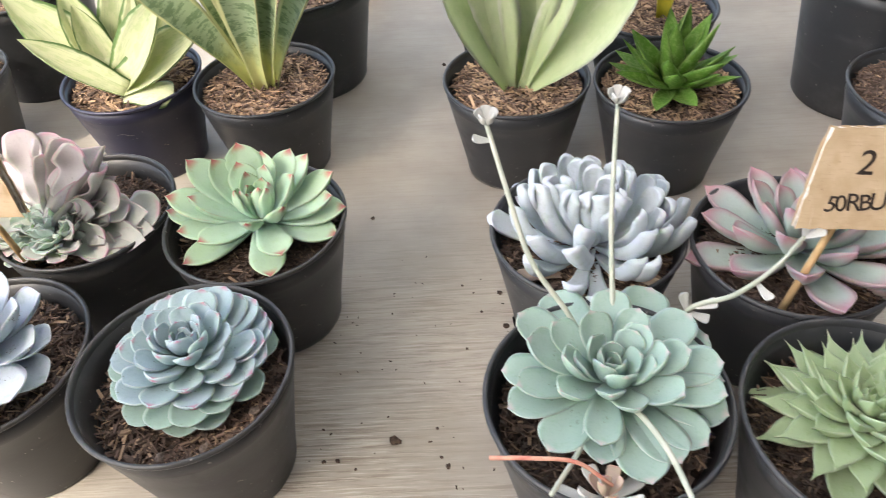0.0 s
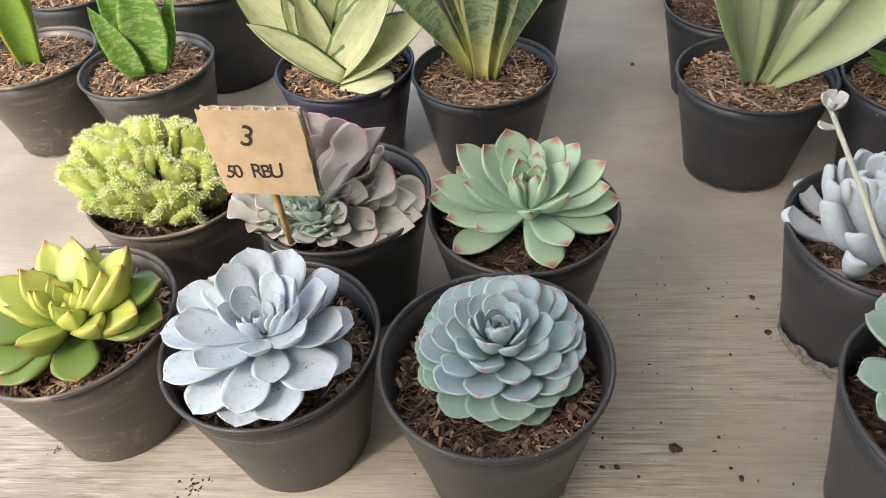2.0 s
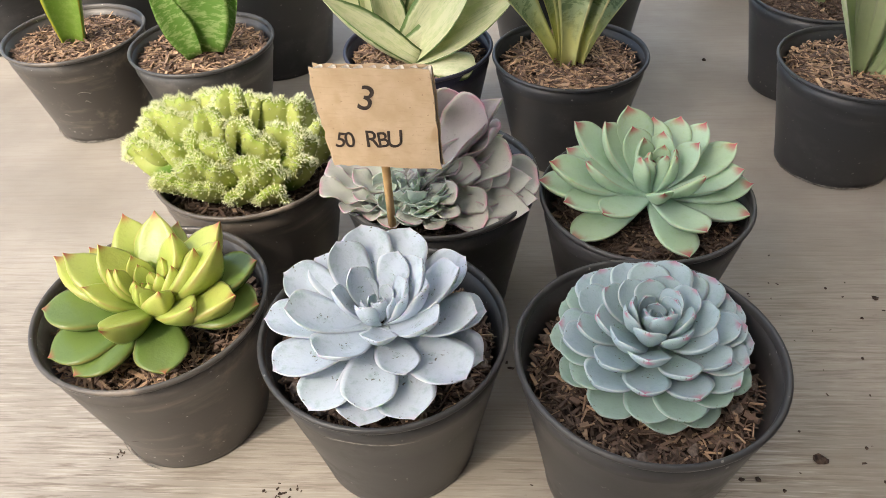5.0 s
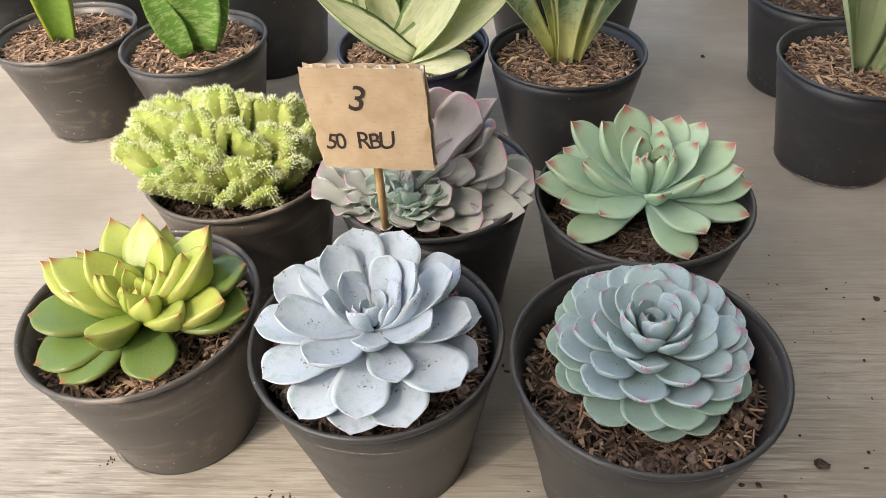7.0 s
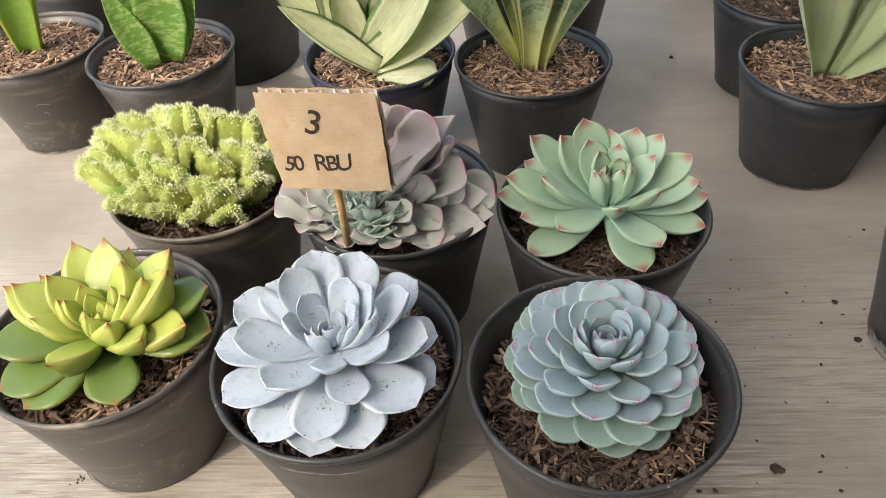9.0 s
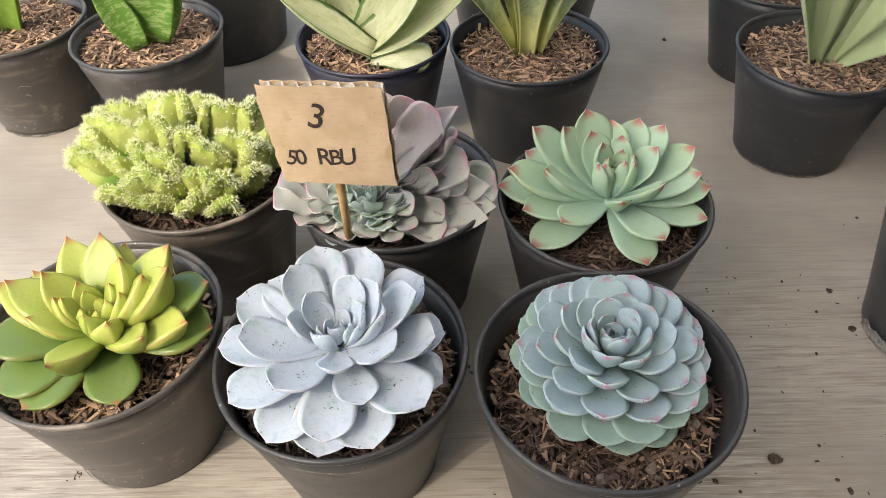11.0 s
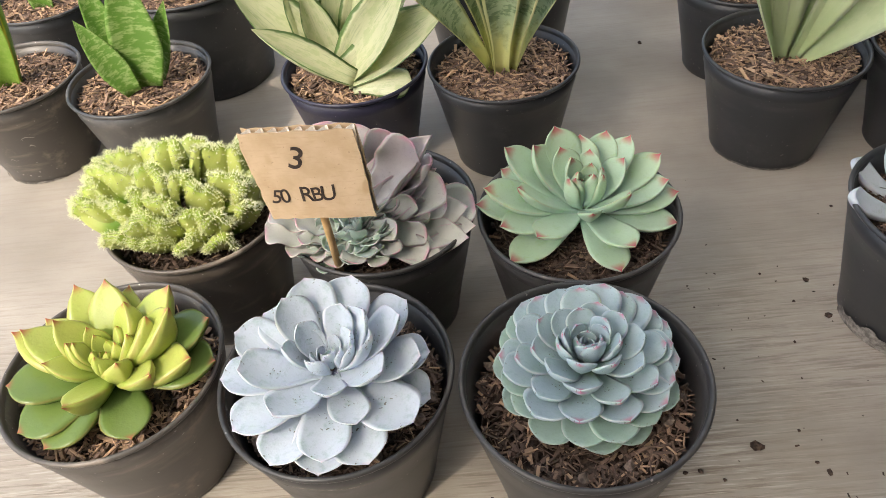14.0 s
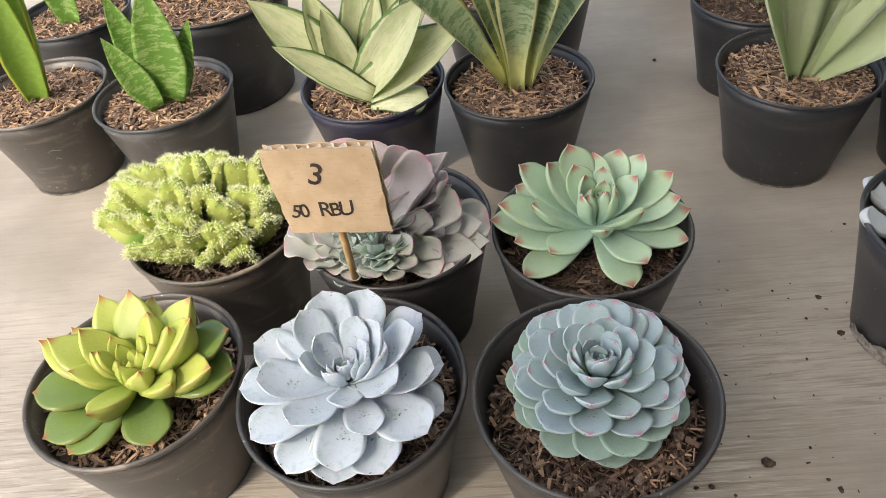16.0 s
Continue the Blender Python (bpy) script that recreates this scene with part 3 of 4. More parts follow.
# ---------------------------------------------------------------- front row
# yellow-green rosette
p = potted("potted_succulent", -0.395, 0.344, "yellow-green echeveria with red-tipped leaves in dusty black pot", DUSTY, 0.108, "tan", fill=0.021, wide=0.99)
ye = [leaf_mesh("leaf", LEAF[c0], OBOVATE if c0 == "olive_shaded" else POINT, w, th, b, c, 0.3, seed=k) for k, (c0, w, th, b, c) in enumerate((("yellow", 0.48, 0.28, 0.8, 0.32), ("yellow", 0.44, 0.24, 0.6, 0.30), ("olive_shaded", 0.54, 0.20, 0.4, 0.20)))]
placed(p, (0.006, -0.007, 0.111), [(27, 40, 58), (2, 46, 55), (-45, 60, 45), (-5, 30, 52), (-50, 38, 62), (-79, 43, 62), (-72, 15, 64), (-93, 3, 63), (-101, 20, 60),
    (-122, 29, 48), (-139, 52, 36), (-166, 72, 26), (94, 58, 33), (109, 38, 40), (65, 52, 46), (40, 68, 32), (77, 28, 60), (73, 18, 68), (58, 18, 58),
    (102, 8, 61), (126, -5, 62), (146, -8, 57), (-156, -6, 51), (172, 31, 49), (-84, 52, 49), (-86, 62, 33)], ye, 1.14, 4)
rosette(p, (0.006, -0.007, 0.116), 9, (0.012, 0.028), (86, 66), ye[:1], 0.8, (0, 0), 70, seed=23, core=0.004, drop=0.002, lpower=0.8, wide=1.0)

# white-blue rosette
p = potted("potted_succulent", -0.250, 0.322, "powdery white-blue echeveria in black plastic pot", SLATE, 0.110, fill=0.021, wide=1.005)
wh = [leaf_mesh("leaf", LEAF["white"], BLUNT, w, th, b, c, 0.1, seed=k) for k, (w, th, b, c) in enumerate(((0.48, 0.11, 0.8, 0.42), (0.51, 0.09, 0.7, 0.38), (0.50, 0.08, 0.5, 0.30)))]
placed(p, (0.0, -0.004, 0.117), [(18, 42, 55), (-16, 35, 55), (46, 48, 50), (51, 25, 52), (-60, 58, 46), (-24, 64, 42), (-80, 38, 55), (-60, 25, 58), (73, 25, 59), (105, 28, 54),
    (100, 12, 62), (129, 6, 64), (152, -3, 64), (176, -9, 62), (179, 2, 60), (-160, -6, 63), (-133, 6, 65), (-112, -5, 60), (-92, 10, 58), (-99, 18, 56), (-122, 34, 48),
    (-104, 52, 44), (-159, 12, 48), (150, 25, 53), (-177, 34, 38), (-108, 60, 30), (101, 52, 35), (52, 66, 36), (150, 62, 27), (-70, 66, 34)], wh, 1.02, 5)
rosette(p, (0.0, -0.004, 0.121), 10, (0.010, 0.024), (88, 66), wh[:1], 0.8, (0, 0), 10, seed=24, core=0.005, drop=0.002, lpower=0.7)

# dense blue dome
p = potted("potted_succulent", -0.105, 0.300, "dense blue-green echeveria dome in black plastic pot", SLATE, 0.116, fill=0.028, wide=1.0)
bl = [leaf_mesh("leaf", LEAF[c0], ROUND, w, th, b, c, 0.1, seed=k, nv=20) for k, (c0, w, th, b, c) in enumerate((("blue", 0.58, 0.17, 0.7, 0.32), ("blue", 0.53, 0.14, 0.7, 0.28), ("teal", 0.49, 0.12, 0.5, 0.20)))]
heart = (0.003, 0.010, 0.109)
placed(p, heart, [(-162, 70, 28), (-56, 65, 29), (86, 65, 29), (-118, 56, 31), (6, 58, 31), (110, 56, 31), (160, 51, 32), (-153, 47, 33), (35, 47, 34), (-58, 44, 35), (-21, 44, 35),
    (60, 38, 38), (130, 36, 38), (-89, 35, 39), (92, 34, 38), (-124, 32, 39), (166, 32, 40)], bl, 1.0, 6, 0.008, (30, 7), 4, 0.94)
placed(p, heart, [(-165, 23, 44), (95, 22, 45), (133, 20, 46), (-130, 19, 46), (57, 20, 47), (-24, 22, 52), (-4, 24, 47), (-91, 17, 48), (-8, 14, 54), (-35, 16, 53), (14, 20, 50),
    (166, 15, 49), (-49, 15, 56), (-162, 12, 50), (-88, 12, 52), (-59, 10, 56), (28, 14, 53), (97, 12, 51), (-115, 10, 52), (36, 9, 57)], bl, 1.0, 7, 0.008, (30, 7), 4, 0.94)
placed(p, heart, [(136, 10, 52), (-69, 8, 57), (82, 9, 52), (-132, 8, 53), (-97, 8, 54), (103, 7, 53), (47, 6, 56), (-145, 3, 54), (123, 4, 54), (-168, 2, 55), (169, 1, 55), (58, 2, 56),
    (145, -5, 56), (-155, -9, 55), (-178, -9, 55), (-118, -4, 56), (112, -5, 55), (82, -3, 56), (20, 3, 56), (-15, 4, 56), (-45, 3, 57), (-75, -2, 57)], bl, 1.02, 8, 0.008, (30, 7), 4, 0.94)
rosette(p, (0.003, 0.010, 0.119), 11, (0.008, 0.023), (88, 70), bl[:1], 0.8, (0, 0), 10, seed=6, core=0.004, drop=0.002, lpower=0.7, wide=1.05)

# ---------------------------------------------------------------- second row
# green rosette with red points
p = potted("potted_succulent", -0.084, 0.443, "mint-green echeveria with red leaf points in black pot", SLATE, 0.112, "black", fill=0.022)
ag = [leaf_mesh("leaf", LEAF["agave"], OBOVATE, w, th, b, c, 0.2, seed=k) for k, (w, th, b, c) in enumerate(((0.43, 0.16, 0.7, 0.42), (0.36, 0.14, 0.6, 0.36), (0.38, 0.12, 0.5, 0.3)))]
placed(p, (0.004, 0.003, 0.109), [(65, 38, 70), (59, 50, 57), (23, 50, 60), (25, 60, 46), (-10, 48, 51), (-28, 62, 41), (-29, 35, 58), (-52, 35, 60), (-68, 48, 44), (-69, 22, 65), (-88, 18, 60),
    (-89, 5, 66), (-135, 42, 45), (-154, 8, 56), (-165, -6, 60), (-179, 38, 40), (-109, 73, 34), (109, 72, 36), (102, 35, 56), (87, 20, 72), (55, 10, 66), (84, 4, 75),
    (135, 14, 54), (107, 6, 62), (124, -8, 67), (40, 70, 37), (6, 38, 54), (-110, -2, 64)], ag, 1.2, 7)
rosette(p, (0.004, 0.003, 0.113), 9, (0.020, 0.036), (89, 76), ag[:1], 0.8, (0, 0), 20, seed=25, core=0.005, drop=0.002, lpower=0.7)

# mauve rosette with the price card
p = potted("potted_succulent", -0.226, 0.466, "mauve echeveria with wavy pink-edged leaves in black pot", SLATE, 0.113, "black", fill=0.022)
pk = [leaf_mesh("leaf", LEAF[c0], CLUB if k in (1, 2) else ROUND, w, 0.05, b, c, 0.0, wv, seed=k) for k, (c0, w, b, c, wv) in enumerate((("jade", 0.55, 0.7, 0.4, 0.06), ("pink", 0.50, 0.5, 0.30, 0.09), ("dusk", 0.50, 0.4, 0.30, 0.09), ("pink", 0.46, 0.3, 0.3, 0.10)))]
fold = [leaf_mesh("leaf", LEAF[c0], PETAL, 0.30, 0.06, 0.3, cup, 0.0, 0.05, seed=8) for c0, cup in (("pink", 1.3), ("dusk", 0.3))]
heart = (-0.018, -0.024, 0.113)
# the fan of broad mauve leaves, the folded ones between them, the green side rosette
placed(p, heart, [(-30, 66, 60), (-52, 58, 76), (-84, 54, 84), (-70, 46, 70), (-88, 40, 80), (-93, 28, 77), (-98, 20, 60), (-90, 14, 70), (-112, 10, 58), (-87, 6, 88), (-120, -3, 60), (-138, 8, 48),
    (-152, 2, 46), (-12, 54, 74), (18, 57, 78), (44, 38, 64), (-46, 36, 66), (-104, 34, 58), (-126, 24, 46)], [pk[1], pk[2], pk[2]], 0.70, 8, 0.0, (35, 15), 14, face=(0.3, -0.7, 0.8))
placed(p, heart, [(-78, 45, 92), (-79, 36, 68), (-82, 32, 76)], [fold[0]] * 3, 1.2, 9, face=(-0.3, -0.6, 0.6))
placed(p, heart, [(-99, 3, 88), (-105, 1, 84), (-115, -3, 68), (-93, 10, 84)], [fold[1]] * 3, 1.4, 10, face=(0.1, -0.5, 1.0))
placed(p, heart, [(100, 12, 60), (118, 4, 48), (87, 20, 58), (103, 32, 42), (133, -2, 36), (157, -4, 34), (70, 30, 55), (124, 18, 40)], [pk[2], pk[2], pk[2]], 1.0, 11, twist=14)
placed(p, (-0.012, -0.030, 0.112), [(-165, 20, 36), (-150, 30, 30), (170, 14, 34), (-128, 34, 34), (-110, 40, 30), (-178, 34, 26)], [pk[0], pk[0], pk[2]], 1.1, 12, twist=16)
rosette(p, (-0.016, -0.028, 0.116), 34, (0.010, 0.036), (84, 34), [pk[0]], 0.9, (8, -6), 0, seed=8, core=0.010, loose=14)
rosette(p, (-0.038, -0.036, 0.114), 16, (0.010, 0.026), (80, 20), [pk[0]], 0.9, (8, -12), 50, seed=9, core=0.006, loose=10)


def crested(plant, centre, lobes, seed):
    """Crested cactus: thick winding ridges over a low mound, dotted with spine tufts that stand close along the crests.
    lobes: azimuth and polar angle of a ridge's middle, heading, half length and bow in millimetres."""
    rnd = random.Random(seed)
    size = Vector((0.080, 0.058, 0.052))
    spines_v, spines_f = [], []

    def spine(foot, way, long, thick):
        u = way.orthogonal().normalized() * thick
        w = way.cross(u)
        at = len(spines_v)
        spines_v.extend((foot + u, foot - 0.5 * u + 0.9 * w, foot - 0.5 * u - 0.9 * w, foot + way * long))
        spines_f.extend(((at, at + 1, at + 3), (at + 1, at + 2, at + 3), (at + 2, at, at + 3)))

    def tuft(foot, way, count, long, thick):
        for k in range(count):
            d = (way + Vector((rnd.gauss(0, 1), rnd.gauss(0, 1), rnd.gauss(0, 1))) * 0.42).normalized()
            spine(foot, d, long * rnd.uniform(0.7, 1.3), thick)

    for az, pol, head, span, bend in lobes:
        az, pol, head, span, bend = radians(az), radians(pol), radians(head), span / 1000 + 0.005, bend / 1000 * 0.8
        q = Vector((math.cos(az) * math.sin(pol), math.sin(az) * math.sin(pol), math.cos(pol)))
        mid = Vector((q.x * size.x, q.y * size.y, q.z * size.z))
        nrm = Vector((q.x / size.x, q.y / size.y, q.z / size.z)).normalized()
        e1 = Vector((0, 0, 1)).cross(nrm).normalized()
        e2 = nrm.cross(e1)
        run = e1 * math.cos(head) + e2 * math.sin(head)
        side = nrm.cross(run)
        wide, deep = rnd.uniform(0.0052, 0.0066), rnd.uniform(0.017, 0.022)
        steps, n, ph = max(12, int(span * 2 / 0.0016)), 24, rnd.uniform(0, 6)
        verts, faces, uvs = [], [], []
        line = []
        for k in range(steps + 1):
            t = k / steps * 2 - 1
            p0 = mid - e2 * 0.004 + run * (span * t) - side * (bend * t * t) + side * (0.0028 * math.sin(5.0 * t + ph))
            f = math.sqrt((p0.x / size.x) ** 2 + (p0.y / size.y) ** 2 + (p0.z / size.z) ** 2)
            line.append(p0 * ((1 + 0.05 * math.sin(2.3 * t + ph)) / max(f, 0.3)))
        for k in range(steps + 1):
            t = k / steps * 2 - 1
            p0 = line[k]
            along = (line[min(k + 1, steps)] - line[max(k - 1, 0)]).normalized()
            up = Vector((p0.x / size.x ** 2, p0.y / size.y ** 2, p0.z / size.z ** 2)).normalized()
            up = (up + Vector((0, 0, 0.7))).normalized()
            across = along.cross(up).normalized()
            up = across.cross(along)
            end = max(0.03, 1 - abs(t) ** 4) ** 0.5
            for j in range(n):
                a = 2 * math.pi * j / n
                ca, sa = math.cos(a), math.sin(a)
                knob = 1 + 0.045 * math.sin(3 * k * 0.7 + ph) * math.cos(6 * a) + 0.07 * math.sin(k * 1.1 + ph)
                foot = p0 + across * (wide * end * knob * math.copysign(abs(ca) ** 0.8, ca)) + up * (deep * end * knob * sa - deep * 0.9)
                verts.append(foot)
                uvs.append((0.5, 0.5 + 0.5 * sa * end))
                way = (across * ca * 1.2 + up * sa + along * (0.8 * t ** 3)).normalized()
                if sa > 0.90:
                    tuft(foot, way, 8, 0.0034, 0.00022)
                elif sa > -0.55 and (k + 2 * j) % 4 == 0:
                    tuft(foot, way, 6, 0.0013 if sa < 0.5 else 0.0022, 0.00036)
        for k in range(steps):
            for j in range(n):
                a2, b2 = k * n + j, k * n + (j + 1) % n
                faces.append((a2, b2, b2 + n, a2 + n))
        faces.append(tuple(range(n)))
        faces.append(tuple(steps * n + j for j in range(n - 1, -1, -1)))
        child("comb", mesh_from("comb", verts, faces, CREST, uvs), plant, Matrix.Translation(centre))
    child("spine_fuzz", mesh_from("spine_fuzz", spines_v, spines_f, SPINE, smooth=False), plant, Matrix.Translation(centre), "short pale spines", "stuff")


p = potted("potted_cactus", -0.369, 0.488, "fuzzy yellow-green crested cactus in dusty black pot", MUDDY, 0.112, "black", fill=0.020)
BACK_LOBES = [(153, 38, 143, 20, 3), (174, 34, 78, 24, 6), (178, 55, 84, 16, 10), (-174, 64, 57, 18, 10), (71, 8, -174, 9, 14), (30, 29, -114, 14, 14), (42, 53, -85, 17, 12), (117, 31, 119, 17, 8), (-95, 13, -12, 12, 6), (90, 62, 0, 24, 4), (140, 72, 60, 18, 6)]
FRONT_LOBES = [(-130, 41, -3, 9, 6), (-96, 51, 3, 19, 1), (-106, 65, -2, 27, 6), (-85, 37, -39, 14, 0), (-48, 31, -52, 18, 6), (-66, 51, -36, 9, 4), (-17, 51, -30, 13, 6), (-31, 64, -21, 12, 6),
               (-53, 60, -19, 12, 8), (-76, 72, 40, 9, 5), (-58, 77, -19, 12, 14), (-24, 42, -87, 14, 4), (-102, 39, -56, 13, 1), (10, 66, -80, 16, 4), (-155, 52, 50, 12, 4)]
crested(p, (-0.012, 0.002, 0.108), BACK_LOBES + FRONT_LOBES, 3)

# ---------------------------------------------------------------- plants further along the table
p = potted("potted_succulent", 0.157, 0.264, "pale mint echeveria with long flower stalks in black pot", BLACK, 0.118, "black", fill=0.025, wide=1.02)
green_pot = p
gr = [leaf_mesh("leaf", LEAF["mint"], BLUNT, w, th, b, c, 0.1, seed=k) for k, (w, th, b, c) in enumerate(((0.60, 0.17, 0.6, 0.34), (0.50, 0.13, 0.7, 0.35), (0.45, 0.11, 0.5, 0.3)))]
placed(p, (0.004, 0.013, 0.114), [(84, 3, 63), (108, 3, 64), (139, 3, 63), (166, 3, 58), (-172, 3, 70), (-155, 3, 64), (-138, 3, 65), (-117, 3, 67), (-97, 3, 64), (-68, 3, 68), (-30, 3, 76),
    (22, 3, 72), (53, 14, 66), (102, 14, 58), (-115, 14, 65), (-92, 14, 64), (-59, 14, 64), (-10, 14, 60), (164, 14, 54), (76, 28, 55), (48, 30, 46), (124, 30, 45), (-167, 30, 40),
    (-132, 30, 50), (-88, 30, 49), (-32, 30, 45), (98, 46, 40), (21, 46, 41), (-103, 46, 41), (172, 42, 36), (-55, 46, 38)], gr, 0.96, 10)
rosette(p, (0.004, 0.013, 0.116), 13, (0.013, 0.033), (86, 54), gr[:1], 0.8, (0, 0), 30, seed=22, core=0.006, drop=0.002, lpower=0.7, wide=1.05)

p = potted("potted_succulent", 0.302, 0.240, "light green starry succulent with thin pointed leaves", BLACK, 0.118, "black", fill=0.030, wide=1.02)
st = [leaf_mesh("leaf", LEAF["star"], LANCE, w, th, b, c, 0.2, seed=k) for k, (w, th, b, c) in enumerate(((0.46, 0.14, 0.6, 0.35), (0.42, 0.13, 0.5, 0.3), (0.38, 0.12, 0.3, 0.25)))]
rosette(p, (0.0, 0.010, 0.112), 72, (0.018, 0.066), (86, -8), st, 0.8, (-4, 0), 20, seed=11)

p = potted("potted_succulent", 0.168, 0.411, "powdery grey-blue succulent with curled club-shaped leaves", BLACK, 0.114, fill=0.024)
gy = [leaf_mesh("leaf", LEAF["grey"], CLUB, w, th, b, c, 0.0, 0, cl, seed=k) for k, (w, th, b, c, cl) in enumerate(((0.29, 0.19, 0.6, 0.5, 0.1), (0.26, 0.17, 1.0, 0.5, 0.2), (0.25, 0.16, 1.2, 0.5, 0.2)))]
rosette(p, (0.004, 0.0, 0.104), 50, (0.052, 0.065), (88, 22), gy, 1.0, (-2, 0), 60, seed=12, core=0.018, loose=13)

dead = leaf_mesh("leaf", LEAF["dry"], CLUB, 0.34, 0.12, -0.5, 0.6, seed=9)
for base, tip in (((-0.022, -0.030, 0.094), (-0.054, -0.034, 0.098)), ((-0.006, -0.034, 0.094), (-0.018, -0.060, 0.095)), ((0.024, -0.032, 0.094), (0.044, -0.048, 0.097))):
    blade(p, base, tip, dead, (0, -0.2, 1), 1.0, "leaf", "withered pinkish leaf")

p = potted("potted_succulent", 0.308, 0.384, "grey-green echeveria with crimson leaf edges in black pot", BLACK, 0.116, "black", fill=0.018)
rd = [leaf_mesh("leaf", LEAF["red"], SPOON, w, th, b, c, 0.2, seed=k) for k, (w, th, b, c) in enumerate(((0.37, 0.15, 0.6, 0.5), (0.36, 0.13, 0.6, 0.5), (0.35, 0.12, 0.5, 0.45)))]
rosette(p, (0.008, 0.004, 0.110), 34, (0.030, 0.084), (84, 6), rd, 0.85, (-4, 0), 15, seed=13)

# ---------------------------------------------------------------- back rows of sword plants
strap = {}
for key, w, th, b, c in (("golden", 0.46, 0.035, 0.45, 0.55), ("banded", 0.185, 0.02, -0.6, 0.6), ("moon", 0.40, 0.02, -0.30, 0.75), ("spotted", 0.26, 0.05, 0.1, 0.5), ("gold", 0.24, 0.03, 0.15, 0.5), ("dark", 0.34, 0.06, 0.3, 0.45), ("lemon", 0.18, 0.03, 0.2, 0.5)):
    strap[key] = leaf_mesh("leaf", SWORD[key], SABRE if key == "banded" else BOAT if key == "golden" else FLARE if key == "moon" else DAGGER if key in ("spotted", "dark", "gold") else STRAP, w, th, b, c, 0.0, nv=18, seed=5)
BACK = 0.104

p = potted("potted_sansevieria", -0.258, 0.687, "cream-striped dwarf sansevieria rosette in navy pot", NAVY, BACK, "tan")
for base, tip, face, w in (
    ((-0.014, -0.005, 0.097), (-0.102, 0.012, 0.192), (0.5, -0.7, 0.6), 1.05),
    ((-0.0, -0.026, 0.097), (-0.079, -0.03, 0.165), (0.1, -0.3, 1), 0.85),
    ((-0.026, 0.01, 0.097), (-0.053, 0.03, 0.189), (0.4, -1, 0.3), 0.95),
    ((-0.009, -0.008, 0.097), (0.062, -0.012, 0.19), (-0.45, -1, 0.2), 1.0),
    ((-0.018, 0.004, 0.097), (-0.037, 0.012, 0.177), (0.35, -1, 0.3), 0.95),
    ((-0.007, -0.016, 0.097), (0.097, -0.012, 0.16), (-0.35, -0.9, 0.75), 1.05),
    ((-0.003, 0.012, 0.097), (0.07, 0.03, 0.186), (-0.5, -1, 0.2), 0.9),
    ((-0.012, 0.02, 0.097), (0.005, 0.05, 0.202), (0, -1, 0.2), 1.0),
    ((-0.004, 0.02, 0.097), (0.035, 0.045, 0.195), (-0.2, -1, 0.2), 0.9)):
    blade(p, base, tip, strap["golden"], (face[0], face[1] * 0.8, face[2] + 0.35), w * 0.9)
blade(p, (0.000, -0.032, 0.097), (0.056, -0.042, 0.104), leaf_mesh("leaf", SWORD["golden"], BLUNT, 0.6, 0.12, -0.4, -0.2), (-0.1, -0.4, 1))

p = potted("potted_sansevieria", -0.116, 0.667, "banded sansevieria with yellow-edged sword leaves in black pot", BLACK, BACK, "tan")
for base, tip, face, w in (
    ((-0.009, 0.0, 0.088), (-0.140, 0.02, 0.240), (0.8, -0.6, 0.4), 1.1), ((-0.006, 0.006, 0.088), (-0.075, 0.05, 0.290), (0.6, -0.9, 0.1), 1.0),
    ((-0.002, 0.006, 0.088), (-0.028, 0.05, 0.330), (0.2, -1, 0.0), 1.1), ((-0.002, -0.005, 0.088), (0.006, 0.012, 0.300), (-0.1, -1, 0.0), 1.05),
    ((0.006, -0.002, 0.088), (0.052, 0.015, 0.290), (-0.4, -1, 0.0), 1.0), ((0.009, 0.004, 0.088), (0.115, 0.02, 0.255), (-0.8, -0.6, 0.2), 1.1)):
    blade(p, base, tip, strap["banded"], face, w)

p = potted("potted_sansevieria", 0.135, 0.640, "broad pale silver sansevieria in black pot with dusty foot", BLACK, BACK, "tan")
for base, tip, face, w in (
    ((-0.006, -0.004, 0.086), (-0.075, -0.002, 0.265), (0.45, -1, 0.2), 1.1), ((0.0, 0.006, 0.086), (-0.012, 0.03, 0.310), (0.1, -1, 0.0), 1.3),
    ((0.004, 0.0, 0.086), (0.046, 0.02, 0.295), (-0.3, -1, 0.1), 1.1), ((0.006, -0.005, 0.086), (0.112, -0.010, 0.222), (-0.35, -0.8, 0.6), 1.35)):
    blade(p, base, tip, strap["moon"], face, w * 0.78)

p = potted("potted_sansevieria", -0.475, 0.707, "spotted dark green sansevieria in black pot", GREYED, BACK, "tan")
for base, tip, face, w in (
    ((-0.001, -0.02, 0.097), (-0.03, -0.015, 0.174), (0.4, -1, 0.2), 1.35),
    ((0.011, -0.01, 0.097), (0.02, 0.0, 0.216), (0.15, -1, 0.1), 1.55),
    ((-0.009, 0.004, 0.097), (-0.024, 0.012, 0.206), (0.4, -1, 0.1), 1.1),
    ((0.018, 0.005, 0.097), (0.05, 0.005, 0.175), (-0.3, -1, 0.1), 1.15)):
    blade(p, base, tip, strap["spotted"], face, w)

p = potted("potted_sansevieria", -0.619, 0.735, "young gold-edged sansevieria in scuffed black pot", DUSTY, BACK, "tan")
for base, tip, face, w in (((-0.004, 0.0, 0.088), (0.010, 0.0, 0.240), (0.3, -1, 0.1), 1.0), ((0.002, 0.006, 0.088), (0.035, 0.01, 0.275), (-0.5, -1, 0.1), 0.7)):
    blade(p, base, tip, strap["gold"], face, w)

